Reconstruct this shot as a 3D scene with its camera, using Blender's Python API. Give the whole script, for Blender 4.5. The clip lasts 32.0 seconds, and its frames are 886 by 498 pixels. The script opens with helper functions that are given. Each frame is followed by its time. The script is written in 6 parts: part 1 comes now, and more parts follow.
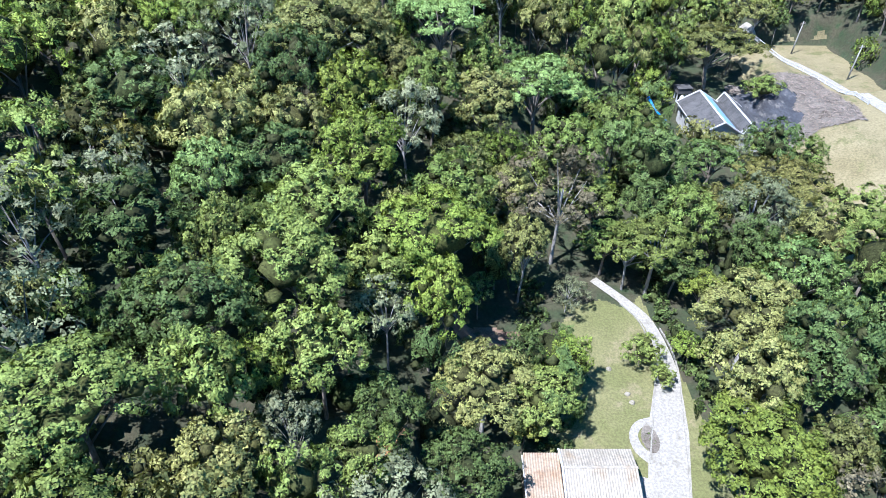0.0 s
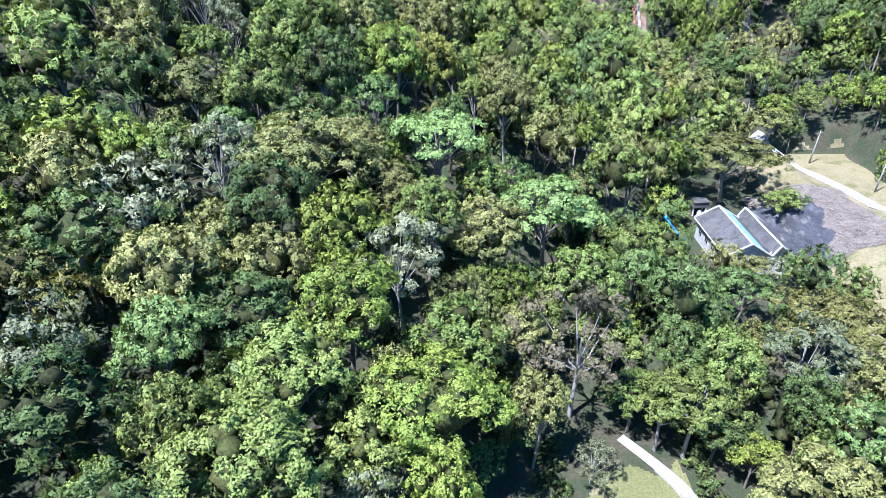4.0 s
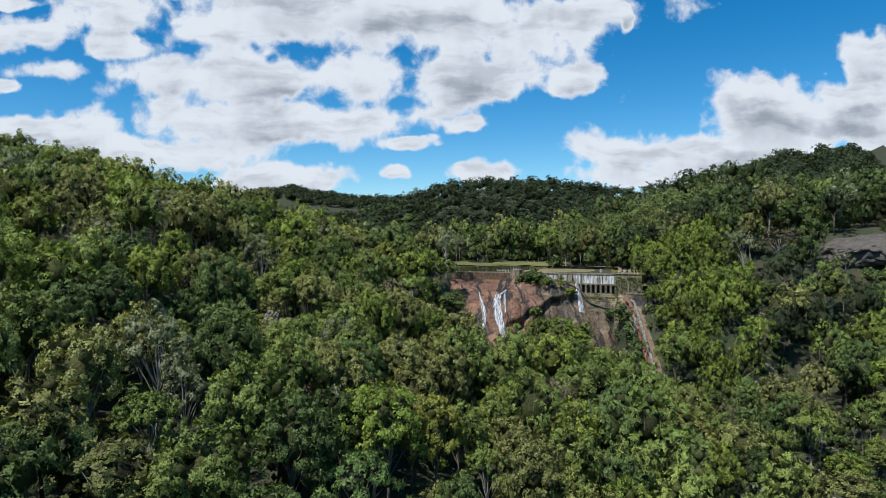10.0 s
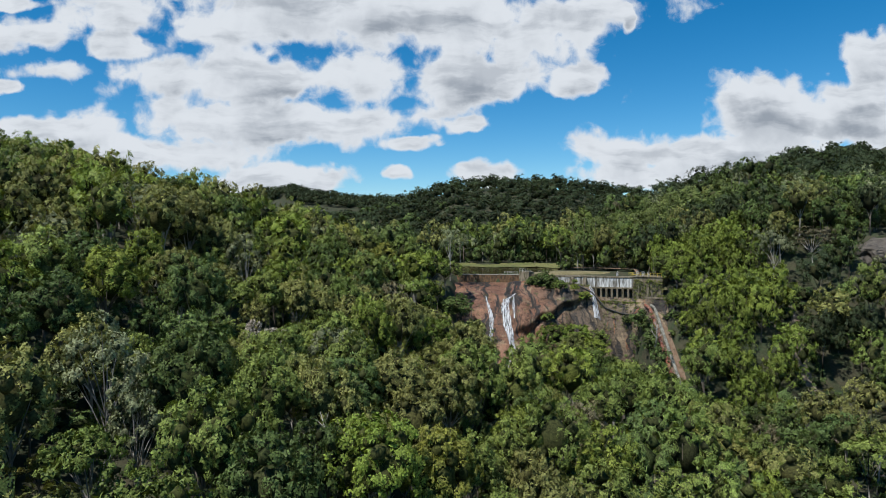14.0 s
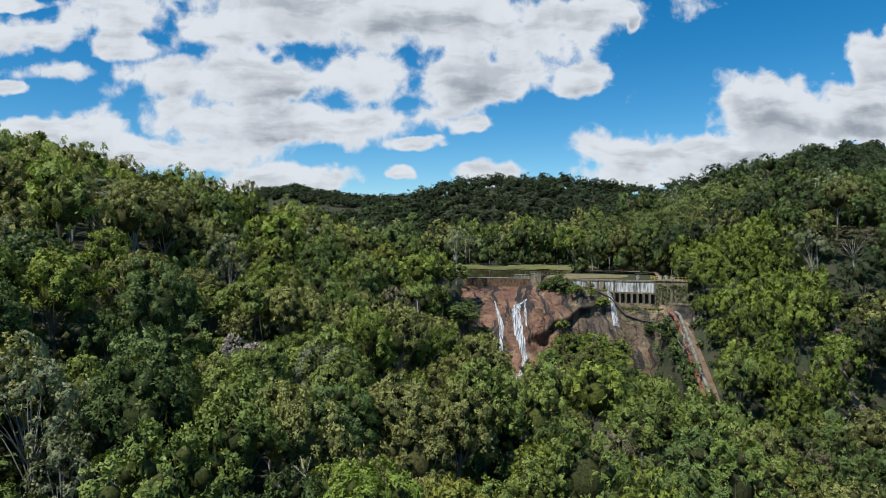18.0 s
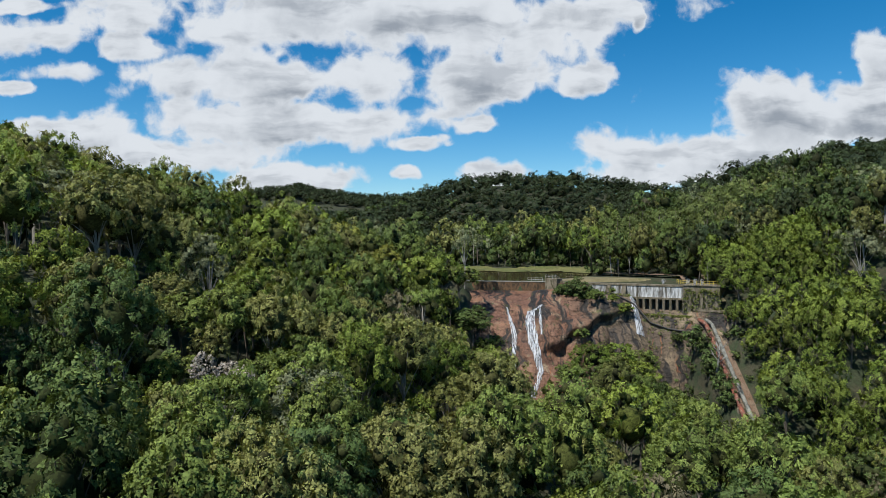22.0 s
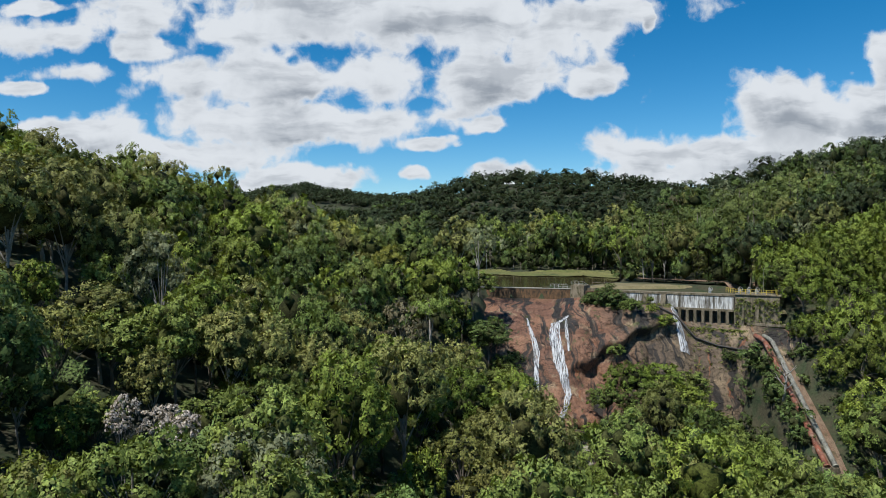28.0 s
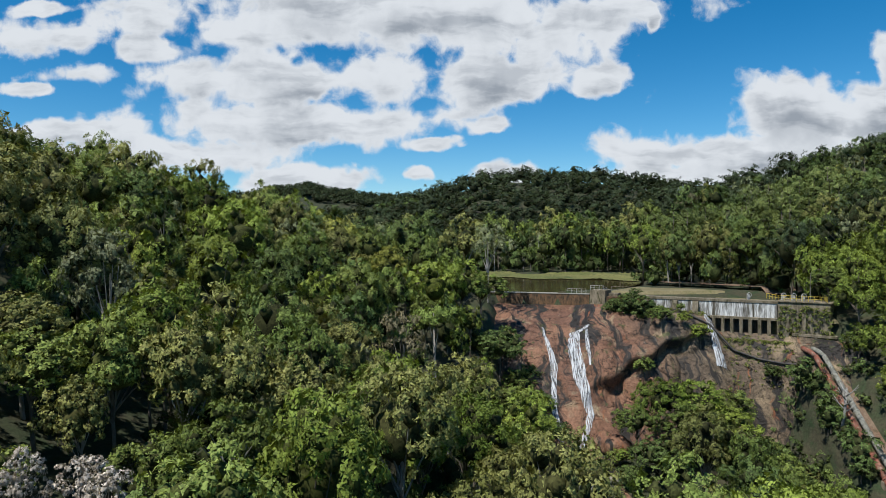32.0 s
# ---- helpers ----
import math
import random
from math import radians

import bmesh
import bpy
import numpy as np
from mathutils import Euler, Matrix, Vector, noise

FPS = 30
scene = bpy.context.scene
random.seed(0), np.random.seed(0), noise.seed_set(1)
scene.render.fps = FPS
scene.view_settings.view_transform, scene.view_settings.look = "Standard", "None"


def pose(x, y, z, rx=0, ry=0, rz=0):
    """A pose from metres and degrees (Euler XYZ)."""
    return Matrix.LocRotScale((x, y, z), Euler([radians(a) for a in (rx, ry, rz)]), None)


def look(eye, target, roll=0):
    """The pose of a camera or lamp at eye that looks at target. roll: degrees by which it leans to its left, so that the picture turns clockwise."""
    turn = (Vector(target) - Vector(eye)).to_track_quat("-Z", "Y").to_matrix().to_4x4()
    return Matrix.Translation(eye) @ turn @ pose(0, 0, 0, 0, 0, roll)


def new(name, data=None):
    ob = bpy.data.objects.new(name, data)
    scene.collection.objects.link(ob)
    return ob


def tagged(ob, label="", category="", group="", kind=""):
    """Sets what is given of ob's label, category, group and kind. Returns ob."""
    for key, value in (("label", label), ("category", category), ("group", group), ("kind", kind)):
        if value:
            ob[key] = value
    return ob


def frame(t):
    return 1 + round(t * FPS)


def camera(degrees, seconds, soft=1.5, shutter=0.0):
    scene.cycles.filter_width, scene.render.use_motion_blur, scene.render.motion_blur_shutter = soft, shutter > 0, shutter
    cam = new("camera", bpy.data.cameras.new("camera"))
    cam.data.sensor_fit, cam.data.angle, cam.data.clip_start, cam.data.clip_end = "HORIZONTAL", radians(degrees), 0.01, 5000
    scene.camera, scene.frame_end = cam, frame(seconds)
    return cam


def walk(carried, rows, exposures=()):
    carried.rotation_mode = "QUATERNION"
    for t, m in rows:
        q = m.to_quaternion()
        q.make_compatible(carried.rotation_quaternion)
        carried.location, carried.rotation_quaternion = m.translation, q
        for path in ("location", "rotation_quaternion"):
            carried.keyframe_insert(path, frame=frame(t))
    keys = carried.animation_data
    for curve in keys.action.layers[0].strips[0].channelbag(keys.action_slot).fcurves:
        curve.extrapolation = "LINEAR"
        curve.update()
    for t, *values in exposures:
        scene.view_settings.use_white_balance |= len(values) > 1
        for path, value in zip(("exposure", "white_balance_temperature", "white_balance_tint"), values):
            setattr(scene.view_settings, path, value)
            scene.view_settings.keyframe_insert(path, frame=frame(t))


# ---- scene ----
cam = camera(69.6, 32.0, 0.7)
METRES, EYE, TILT, LEAN, TURN = 120.0, 70.0, -37.15, 0.0, 0.0
ROWS = [
    (0.0, 0.0, 0.0, 0.0, 0.0, 0.0, -0.0),
    (0.5, -0.0004, 0.0124, 0.0092, -0.02, 0.04, 0.04),
    (1.0, -0.0009, 0.025, 0.0184, -0.05, 0.06, 0.04),
    (1.5, -0.0015, 0.0376, 0.0276, -0.08, 0.08, 0.08),
    (2.0, -0.002, 0.05, 0.037, -0.11, 0.09, 0.08),
    (2.5, -0.0026, 0.0622, 0.0465, -0.12, 0.11, 0.12),
    (4.5, -0.0049, 0.1124, 0.0852, -0.34, 9.8, 0.44),
    (5.0, -0.0063, 0.1247, 0.099, -0.46, 12.12, 0.43),
    (5.5, -0.0061, 0.1378, 0.1047, -0.42, 16.9, 0.66),
    (6.0, -0.0068, 0.1506, 0.1144, -0.45, 16.89, 0.65),
    (6.5, -0.0082, 0.1628, 0.1283, -0.57, 20.63, 0.63),
    (7.0, -0.0076, 0.1761, 0.1339, -0.49, 23.99, 0.8),
    (7.5, -0.0084, 0.1889, 0.1431, -0.49, 24.0, 0.83),
    (8.0, -0.0088, 0.2014, 0.1527, -0.47, 24.24, 0.86),
    (8.5, -0.0103, 0.2136, 0.1655, -0.57, 30.48, 0.93),
    (9.0, -0.0106, 0.2273, 0.1724, -0.49, 36.18, 1.15),
    (9.5, -0.0109, 0.2396, 0.1816, -0.46, 36.15, 1.18),
    (10.0, -0.0115, 0.2518, 0.1909, -0.45, 36.15, 1.18),
    (10.5, -0.0123, 0.2646, 0.2002, -0.44, 36.16, 1.18),
    (11.0, -0.0124, 0.2768, 0.2097, -0.43, 36.16, 1.15),
    (11.5, -0.013, 0.2894, 0.2193, -0.44, 36.14, 1.1),
    (12.0, -0.013, 0.3022, 0.2284, -0.41, 36.16, 1.07),
    (12.5, -0.0139, 0.315, 0.2378, -0.41, 36.17, 1.05),
    (13.0, -0.0143, 0.3273, 0.247, -0.38, 36.18, 1.04),
    (13.5, -0.0147, 0.3396, 0.2561, -0.35, 36.18, 1.04),
    (14.0, -0.0151, 0.3517, 0.2653, -0.33, 36.18, 1.07),
    (14.5, -0.0154, 0.3636, 0.2742, -0.3, 36.19, 1.05),
    (16.5, -0.017, 0.4126, 0.3121, -0.19, 36.2, 0.95),
    (17.0, -0.0174, 0.4247, 0.3215, -0.15, 36.21, 0.93),
    (17.5, -0.0177, 0.4363, 0.3311, -0.12, 36.19, 0.89),
    (18.0, -0.0184, 0.4485, 0.3406, -0.08, 36.2, 0.88),
    (18.5, -0.019, 0.4608, 0.35, -0.03, 36.2, 0.85),
    (19.0, -0.0193, 0.4728, 0.3595, 0.02, 36.19, 0.82),
    (19.5, -0.0199, 0.4853, 0.369, 0.07, 36.2, 0.79),
    (20.0, -0.02, 0.4975, 0.3785, 0.12, 36.21, 0.76),
    (20.5, -0.0207, 0.5097, 0.3879, 0.15, 36.2, 0.71),
    (21.0, -0.021, 0.5219, 0.3971, 0.21, 36.2, 0.7),
    (21.5, -0.0214, 0.5343, 0.4066, 0.26, 36.2, 0.65),
    (22.0, -0.022, 0.5466, 0.4162, 0.28, 36.19, 0.59),
    (22.5, -0.0223, 0.5591, 0.4253, 0.32, 36.2, 0.56),
    (23.0, -0.0225, 0.5715, 0.4345, 0.37, 36.2, 0.51),
    (23.5, -0.023, 0.5838, 0.4437, 0.4, 36.21, 0.44),
    (24.0, -0.0237, 0.5962, 0.453, 0.43, 36.2, 0.41),
    (24.5, -0.0246, 0.6085, 0.4624, 0.44, 36.18, 0.34),
    (25.0, -0.0255, 0.621, 0.4718, 0.44, 36.18, 0.27),
    (25.5, -0.0252, 0.6329, 0.4809, 0.5, 36.19, 0.12),
    (27.5, -0.0258, 0.6824, 0.5185, 0.72, 36.24, 0.02),
    (28.0, -0.0263, 0.6948, 0.528, 0.77, 36.24, -0.01),
    (28.5, -0.0268, 0.7071, 0.5373, 0.83, 36.26, -0.03),
    (29.0, -0.0274, 0.7197, 0.5469, 0.86, 36.27, -0.08),
    (29.5, -0.0281, 0.7322, 0.5561, 0.88, 36.28, -0.11),
    (30.0, -0.0284, 0.7446, 0.5656, 0.93, 36.27, -0.14),
    (30.5, -0.0289, 0.7568, 0.5748, 0.97, 36.27, -0.16),
    (31.0, -0.0292, 0.7689, 0.5841, 1.01, 36.26, -0.2),
    (31.5, -0.0299, 0.7814, 0.5933, 1.04, 36.26, -0.21),
    (32.0, -0.0303, 0.7941, 0.6026, 1.08, 36.26, -0.24),
]
walk(cam, [(t, pose(0, 0, EYE, TILT, LEAN, TURN) @ pose(METRES * x, METRES * y, METRES * z, 90 + pitch, roll, yaw)) for t, x, y, z, yaw, pitch, roll in ROWS],
     exposures=[(0.0, 1.40, 5250.0, 16.0), (2.5, 1.55, 5250.0, 17.0), (6.0, 1.76, 5000.0, 25.0), (7.0, 1.62, 5000.0, 25.0), (8.0, 1.30, 5050.0, 25.0), (8.6, 0.95, 5300.0, 18.0), (9.0, 0.26, 5750.0, 9.0), (13.0, 0.10, 6100.0, 9.0), (32.0, 0.10, 6150.0, 9.0)])

# ---------------------------------------------------------------- world and sun
SUN_FROM = Vector((-0.36, -0.30, 0.88)).normalized()
sun_data = bpy.data.lights.new("sun", "SUN")
sun_data.energy, sun_data.angle, sun_data.color = 5.0, radians(0.53), (1.0, 0.95, 0.87)
sun = new("sun", sun_data)
sun.matrix_world = look(SUN_FROM * 400, (0, 0, 0))


class Nodes:
    """Short hand for node trees."""

    def __init__(self, tree):
        self.tree = tree
        tree.nodes.clear()

    def add(self, kind, ins=None, **props):
        n = self.tree.nodes.new(kind)
        if "operation" in props:
            n.operation = props["operation"]
        if "clamp" in props:
            n.use_clamp = props["clamp"]
        if "interpolation" in props:
            n.interpolation_type = props["interpolation"]
        if "blend" in props:
            n.data_type, n.blend_type = "RGBA", props["blend"]
        for k, v in (ins or {}).items():
            self.put(n.inputs[k], v)
        return n

    def put(self, socket, v):
        if isinstance(v, bpy.types.NodeSocket):
            self.tree.links.new(v, socket)
        elif isinstance(v, bpy.types.Node):
            self.tree.links.new(v.outputs[0], socket)
        else:
            socket.default_value = v

    def math(self, op, a, b=0.0, c=0.0, clamp=False):
        return self.add("ShaderNodeMath", {0: a, 1: b, 2: c}, operation=op, clamp=clamp).outputs[0]

    def vec(self, op, a, b=(0, 0, 0)):
        n = self.add("ShaderNodeVectorMath", {0: a, 1: b}, operation=op)
        return n.outputs["Value"] if op in ("LENGTH", "DOT_PRODUCT") else n.outputs[0]

    def span(self, v, a, b, c=0.0, d=1.0, smooth=True):
        return self.add("ShaderNodeMapRange", {0: v, 1: a, 2: b, 3: c, 4: d},
                        interpolation="SMOOTHSTEP" if smooth else "LINEAR").outputs[0]

    def mix(self, f, a, b, blend="MIX"):
        n = self.add("ShaderNodeMix", blend=blend)
        self.put(n.inputs[0], f), self.put(n.inputs[6], a), self.put(n.inputs[7], b)
        return n.outputs[2]

    def noise(self, at, scale, detail=4.0, rough=0.55, dist=0.0):
        return self.add("ShaderNodeTexNoise", {"Vector": at, "Scale": scale, "Detail": detail, "Roughness": rough,
                                               "Distortion": dist}).outputs["Fac"]


def sky():
    world = bpy.data.worlds.new("sky")
    scene.world = world
    world.use_nodes = True
    N = Nodes(world.node_tree)
    air = N.add("ShaderNodeTexSky")
    air.sky_type, air.sun_disc = "NISHITA", False
    air.sun_elevation, air.sun_rotation = math.asin(SUN_FROM.z), math.atan2(SUN_FROM.x, SUN_FROM.y)
    air.altitude, air.air_density, air.dust_density, air.ozone_density = 900, 1.0, 0.2, 3.0
    blue = N.add("ShaderNodeHueSaturation", {"Hue": 0.492, "Saturation": 1.42, "Value": 1.0, "Color": air.outputs[0]}).outputs[0]
    way = N.add("ShaderNodeTexCoord").outputs["Generated"]
    xyz = N.add("ShaderNodeSeparateXYZ", {0: way})
    ahead = N.math("MAXIMUM", N.math("ABSOLUTE", xyz.outputs[1]), 0.08)
    u, v = N.math("DIVIDE", xyz.outputs[0], ahead), N.math("DIVIDE", xyz.outputs[2], ahead)
    at = N.add("ShaderNodeCombineXYZ", {0: u, 1: v, 2: N.math("SIGN", xyz.outputs[1])}).outputs[0]
    # cumulus banks: middle (u, v) and half widths in the plane one unit ahead
    banks = [(-0.119, 0.352, 0.37, 0.060), (0.165, 0.318, 0.085, 0.070), (-0.252, 0.254, 0.24, 0.040), (0.060, 0.243, 0.106, 0.036), (0.238, 0.243, 0.036, 0.026),
             (-0.278, 0.186, 0.29, 0.036), (0.050, 0.178, 0.030, 0.015), (-0.03, 0.152, 0.050, 0.012), (-0.43, 0.140, 0.19, 0.032), (-0.225, 0.099, 0.10, 0.026),
             (-0.624, 0.316, 0.090, 0.034), (-0.478, 0.301, 0.066, 0.022), (-0.589, 0.263, 0.070, 0.022), (-0.664, 0.237, 0.045, 0.012), (-0.60, 0.172, 0.11, 0.020),
             (-0.061, 0.106, 0.020, 0.012), (0.094, 0.102, 0.062, 0.014), (0.56, 0.190, 0.185, 0.055), (0.324, 0.136, 0.090, 0.036), (0.48, 0.130, 0.20, 0.040),
             (0.68, 0.278, 0.040, 0.046), (0.66, 0.20, 0.08, 0.06), (0.413, 0.100, 0.17, 0.020), (0.306, 0.342, 0.010, 0.026), (-0.64, 0.372, 0.05, 0.010)]
    warp = N.add("ShaderNodeTexNoise", {"Vector": at, "Scale": 7.0, "Detail": 4.0, "Roughness": 0.6}).outputs["Color"]
    at2 = N.vec("ADD", at, N.vec("MULTIPLY", N.vec("SUBTRACT", warp, (0.5, 0.5, 0.5)), (0.10, 0.05, 0.0)))

    def body(shift):
        """Thickness of the cloud, some way up from the place looked at."""
        p, q = N.vec("ADD", at2, (0.0, shift, 0.0)), N.vec("ADD", at, (0.0, shift, 0.0))
        near = None
        for cu, cv, a, b in banks:
            d = N.vec("LENGTH", N.add("ShaderNodeMapping", {0: p, 1: (-cu / a, -cv / b, 0), 3: (1 / a, 1 / b, 0)}).outputs[0])
            near = d if near is None else N.add("ShaderNodeMath", {0: near, 1: d, 2: 0.22}, operation="SMOOTH_MIN").outputs[0]
        big = N.math("ADD", N.math("MULTIPLY", N.noise(q, 9.0, 3.0, 0.5, 0.2), 0.68), N.math("MULTIPLY", N.noise(q, 30.0, 6.0, 0.58, 0.3), 0.32))
        return N.math("ADD", N.math("MULTIPLY", N.math("MAXIMUM", N.math("SUBTRACT", 1.21, near), -0.6), 0.8), N.math("MULTIPLY", N.math("SUBTRACT", big, 0.5), 2.9))

    here, above = body(0.0), body(0.022)
    other = N.span(N.noise(way, 2.2, 6.0, 0.6), 0.55, 0.66)
    front = N.span(xyz.outputs[1], 0.1, 0.3)
    cover = N.math("ADD", N.math("MULTIPLY", N.span(here, -0.04, 0.34), front), N.math("MULTIPLY", other, N.math("SUBTRACT", 1.0, front)))
    # bases are grey where much cloud stands above them, crests white
    rows = N.noise(N.vec("MULTIPLY", at2, (1.0, 3.6, 1.0)), 7.0, 4.0, 0.55)
    shade = N.math("MULTIPLY", N.math("ADD", N.span(above, 0.25, 1.3, 0.0, 0.55), N.span(rows, 0.44, 0.66, 0.0, 0.55)), N.span(here, 0.10, 0.65), clamp=True)
    white = N.mix(shade, (0.70, 0.71, 0.72, 1), (0.30, 0.325, 0.36, 1))
    low = N.span(xyz.outputs[2], 0.0, 0.35)
    clear = N.mix(1.0, blue, N.mix(low, (0.112, 0.114, 0.112, 1), (0.104, 0.104, 0.104, 1)), "MULTIPLY")
    colour = N.mix(cover, clear, white)
    out = N.add("ShaderNodeBackground", {"Color": colour, "Strength": 1.0})
    N.add("ShaderNodeOutputWorld", {0: out})


sky()


# ---------------------------------------------------------------- materials
def material(name):
    m = bpy.data.materials.new(name)
    m.use_nodes = True
    return m, Nodes(m.node_tree)


def finish(N, colour, rough=0.8, bump=None, depth=0.02, metal=0.0, spec=0.3):
    p = N.add("ShaderNodeBsdfPrincipled", {"Base Color": colour, "Roughness": rough, "Metallic": metal, "Specular IOR Level": spec})
    if bump is not None:
        N.put(p.inputs["Normal"], N.add("ShaderNodeBump", {"Height": bump, "Distance": depth, "Strength": 0.8}))
    N.add("ShaderNodeOutputMaterial", {0: p})
    return p


def place(N):
    return N.add("ShaderNodeNewGeometry").outputs["Position"]


def foliage(name, a, b, through_light=0.14, gloss=0.6, gaps=True):
    """Sprays of small leaves: two greens that drift from tree to tree, lighter and darker leaf by leaf, with gaps between leaves."""
    m, N = material(name)
    at = place(N)
    drift = N.span(N.noise(at, 0.16, 3.0), 0.32, 0.68)
    spray = N.add("ShaderNodeNewGeometry").outputs["Random Per Island"]
    tint = N.add("ShaderNodeAttribute")
    tint.attribute_name = "tree_tint"
    each = N.math("FRACT", N.math("ADD", N.add("ShaderNodeObjectInfo").outputs["Random"], tint.outputs["Fac"]))
    colour = N.mix(N.math("ADD", N.math("MULTIPLY", drift, 0.35), N.math("MULTIPLY", each, 0.65)), (*a, 1), (*b, 1))
    other = N.math("FRACT", N.math("MULTIPLY", each, 7.31))
    cell = N.add("ShaderNodeTexVoronoi", {"Vector": at, "Scale": 4.6, "Randomness": 1.0})
    leaf = N.add("ShaderNodeSeparateColor", {0: cell.outputs["Color"]}).outputs[0]
    shade = N.math("MULTIPLY", N.span(spray, 0, 1, 0.80, 1.20, False), N.span(leaf, 0, 1, 0.55, 1.45, False))
    shade = N.math("MULTIPLY", shade, N.span(other, 0, 1, 0.74, 1.26, False))
    colour = N.mix(1.0, colour, N.add("ShaderNodeCombineColor", {0: shade, 1: shade, 2: shade}).outputs[0], "MULTIPLY")
    p = N.add("ShaderNodeBsdfPrincipled", {"Base Color": colour, "Roughness": gloss, "Specular IOR Level": 0.12})
    t = N.add("ShaderNodeBsdfTranslucent", {0: N.mix(1.0, colour, (1.15, 1.1, 0.5, 1), "MULTIPLY")})
    body = N.add("ShaderNodeMixShader", {0: through_light, 1: p, 2: t})
    if not gaps:
        N.add("ShaderNodeOutputMaterial", {0: body})
        return m
    solid = N.math("LESS_THAN", cell.outputs["Distance"], 0.56)
    N.add("ShaderNodeOutputMaterial", {0: N.add("ShaderNodeMixShader", {0: solid, 1: N.add("ShaderNodeBsdfTransparent"), 2: body})})
    return m


def mottled(name, colours, scale, rough=0.85, fine=8.0, depth=0.02, stretch=(1, 1, 1), metal=0.0, spec=0.3):
    """A surface of two or three colours in soft patches with a finer grain and relief."""
    m, N = material(name)
    at = N.vec("MULTIPLY", place(N), stretch)
    patch, grain = N.noise(at, scale, 5.0, 0.6), N.noise(at, scale * fine, 5.0, 0.65)
    colour = N.mix(N.span(patch, 0.36, 0.62), (*colours[0], 1), (*colours[1], 1))
    if len(colours) > 2:
        colour = N.mix(N.span(N.noise(N.vec("ADD", at, (7.3, 1.9, 4.1)), scale * 1.7, 6.0, 0.65), 0.52, 0.68), colour, (*colours[2], 1))
    k = N.span(grain, 0.3, 0.7, 0.74, 1.2)
    colour = N.mix(1.0, colour, N.add("ShaderNodeCombineColor", {0: k, 1: k, 2: k}).outputs[0], "MULTIPLY")
    finish(N, colour, rough, N.math("ADD", grain, patch), depth, metal, spec)
    return m


def painted(name, colour, rough=0.6, wear=0.12, metal=0.0):
    """Paint or plastic with a little dirt."""
    m, N = material(name)
    at = place(N)
    dirt = N.span(N.noise(at, 0.9, 6.0, 0.65), 0.35, 0.75, 1.0 + wear * 0.4, 1.0 - wear * 2)
    finish(N, N.mix(1.0, (*colour, 1), N.add("ShaderNodeCombineColor", {0: dirt, 1: dirt, 2: dirt}).outputs[0], "MULTIPLY"), rough,
           N.noise(at, 14.0, 3.0), 0.004, metal)
    return m


GREENS = dict(
    mid=("leaf_mid_green", (0.117, 0.165, 0.037), (0.189, 0.220, 0.052)),
    deep=("leaf_deep_green", (0.069, 0.104, 0.031), (0.111, 0.148, 0.041)),
    bright=("leaf_bright_green", (0.134, 0.189, 0.030), (0.189, 0.220, 0.038)),
    olive=("leaf_olive", (0.163, 0.176, 0.052), (0.219, 0.212, 0.066)),
    grey=("leaf_grey_green", (0.150, 0.169, 0.083), (0.196, 0.205, 0.108), 0.12),
    jade=("leaf_jade_green", (0.131, 0.202, 0.056), (0.172, 0.237, 0.068)),
    rusty=("leaf_rusty_olive", (0.181, 0.165, 0.046), (0.170, 0.187, 0.052)),
    yellow=("leaf_yellow_flush", (0.264, 0.245, 0.044), (0.209, 0.228, 0.046)),
    silver=("leaf_silver", (0.383, 0.339, 0.286), (0.485, 0.424, 0.365), 0.1),
    dusty=("leaf_dusty_grey", (0.132, 0.112, 0.062), (0.166, 0.144, 0.084), 0.12),
    pine=("leaf_pine", (0.097, 0.123, 0.037), (0.144, 0.169, 0.046), 0.12),
    feather=("leaf_bamboo_green", (0.124, 0.171, 0.029), (0.179, 0.212, 0.037)),
    # hill: leaf green darkened to paint cloud shadow on the hills
    hill=("leaf_hill_cloud_shade", (0.036, 0.052, 0.024), (0.054, 0.070, 0.028), 0.15),
)
LEAF = {k: foliage(*v) for k, v in GREENS.items()}
# inside a crown: twigs and old leaves, darkened to paint the shade between tufts
INNER = {k: foliage("shaded_twigs_" + v[0], (0.034, 0.036, 0.014), tuple(0.28 * c for c in v[2]), 0.0, 0.9, False) for k, v in GREENS.items()}
BARK = mottled("bark", [(0.13, 0.105, 0.08), (0.2, 0.17, 0.135), (0.08, 0.07, 0.055)], 1.2, 0.9, 6, 0.03, (1, 1, 0.3))
PALE_BARK = mottled("pale_bark", [(0.24, 0.22, 0.19), (0.31, 0.29, 0.26), (0.17, 0.155, 0.13)], 1.0, 0.85, 6, 0.02, (1, 1, 0.3))
EARTH = mottled("forest_floor", [(0.035, 0.045, 0.02), (0.055, 0.05, 0.028), (0.028, 0.046, 0.018)], 0.25, 0.95, 9, 0.15)
LAWN = mottled("mown_grass", [(0.122, 0.124, 0.044), (0.152, 0.144, 0.060), (0.188, 0.162, 0.084)], 0.16, 0.95, 22, 0.04)
DRY_LAWN = mottled("dry_grass", [(0.165, 0.138, 0.068), (0.205, 0.172, 0.090), (0.120, 0.116, 0.045)], 0.14, 0.95, 22, 0.04)
MARSH = mottled("marsh_grass", [(0.105, 0.115, 0.032), (0.145, 0.138, 0.046), (0.065, 0.078, 0.025)], 0.12, 0.95, 14, 0.2, (1, 0.4, 1))
RED_EARTH = mottled("red_earth", [(0.15, 0.092, 0.058), (0.19, 0.135, 0.092), (0.085, 0.068, 0.036)], 0.5, 0.95, 8, 0.06)
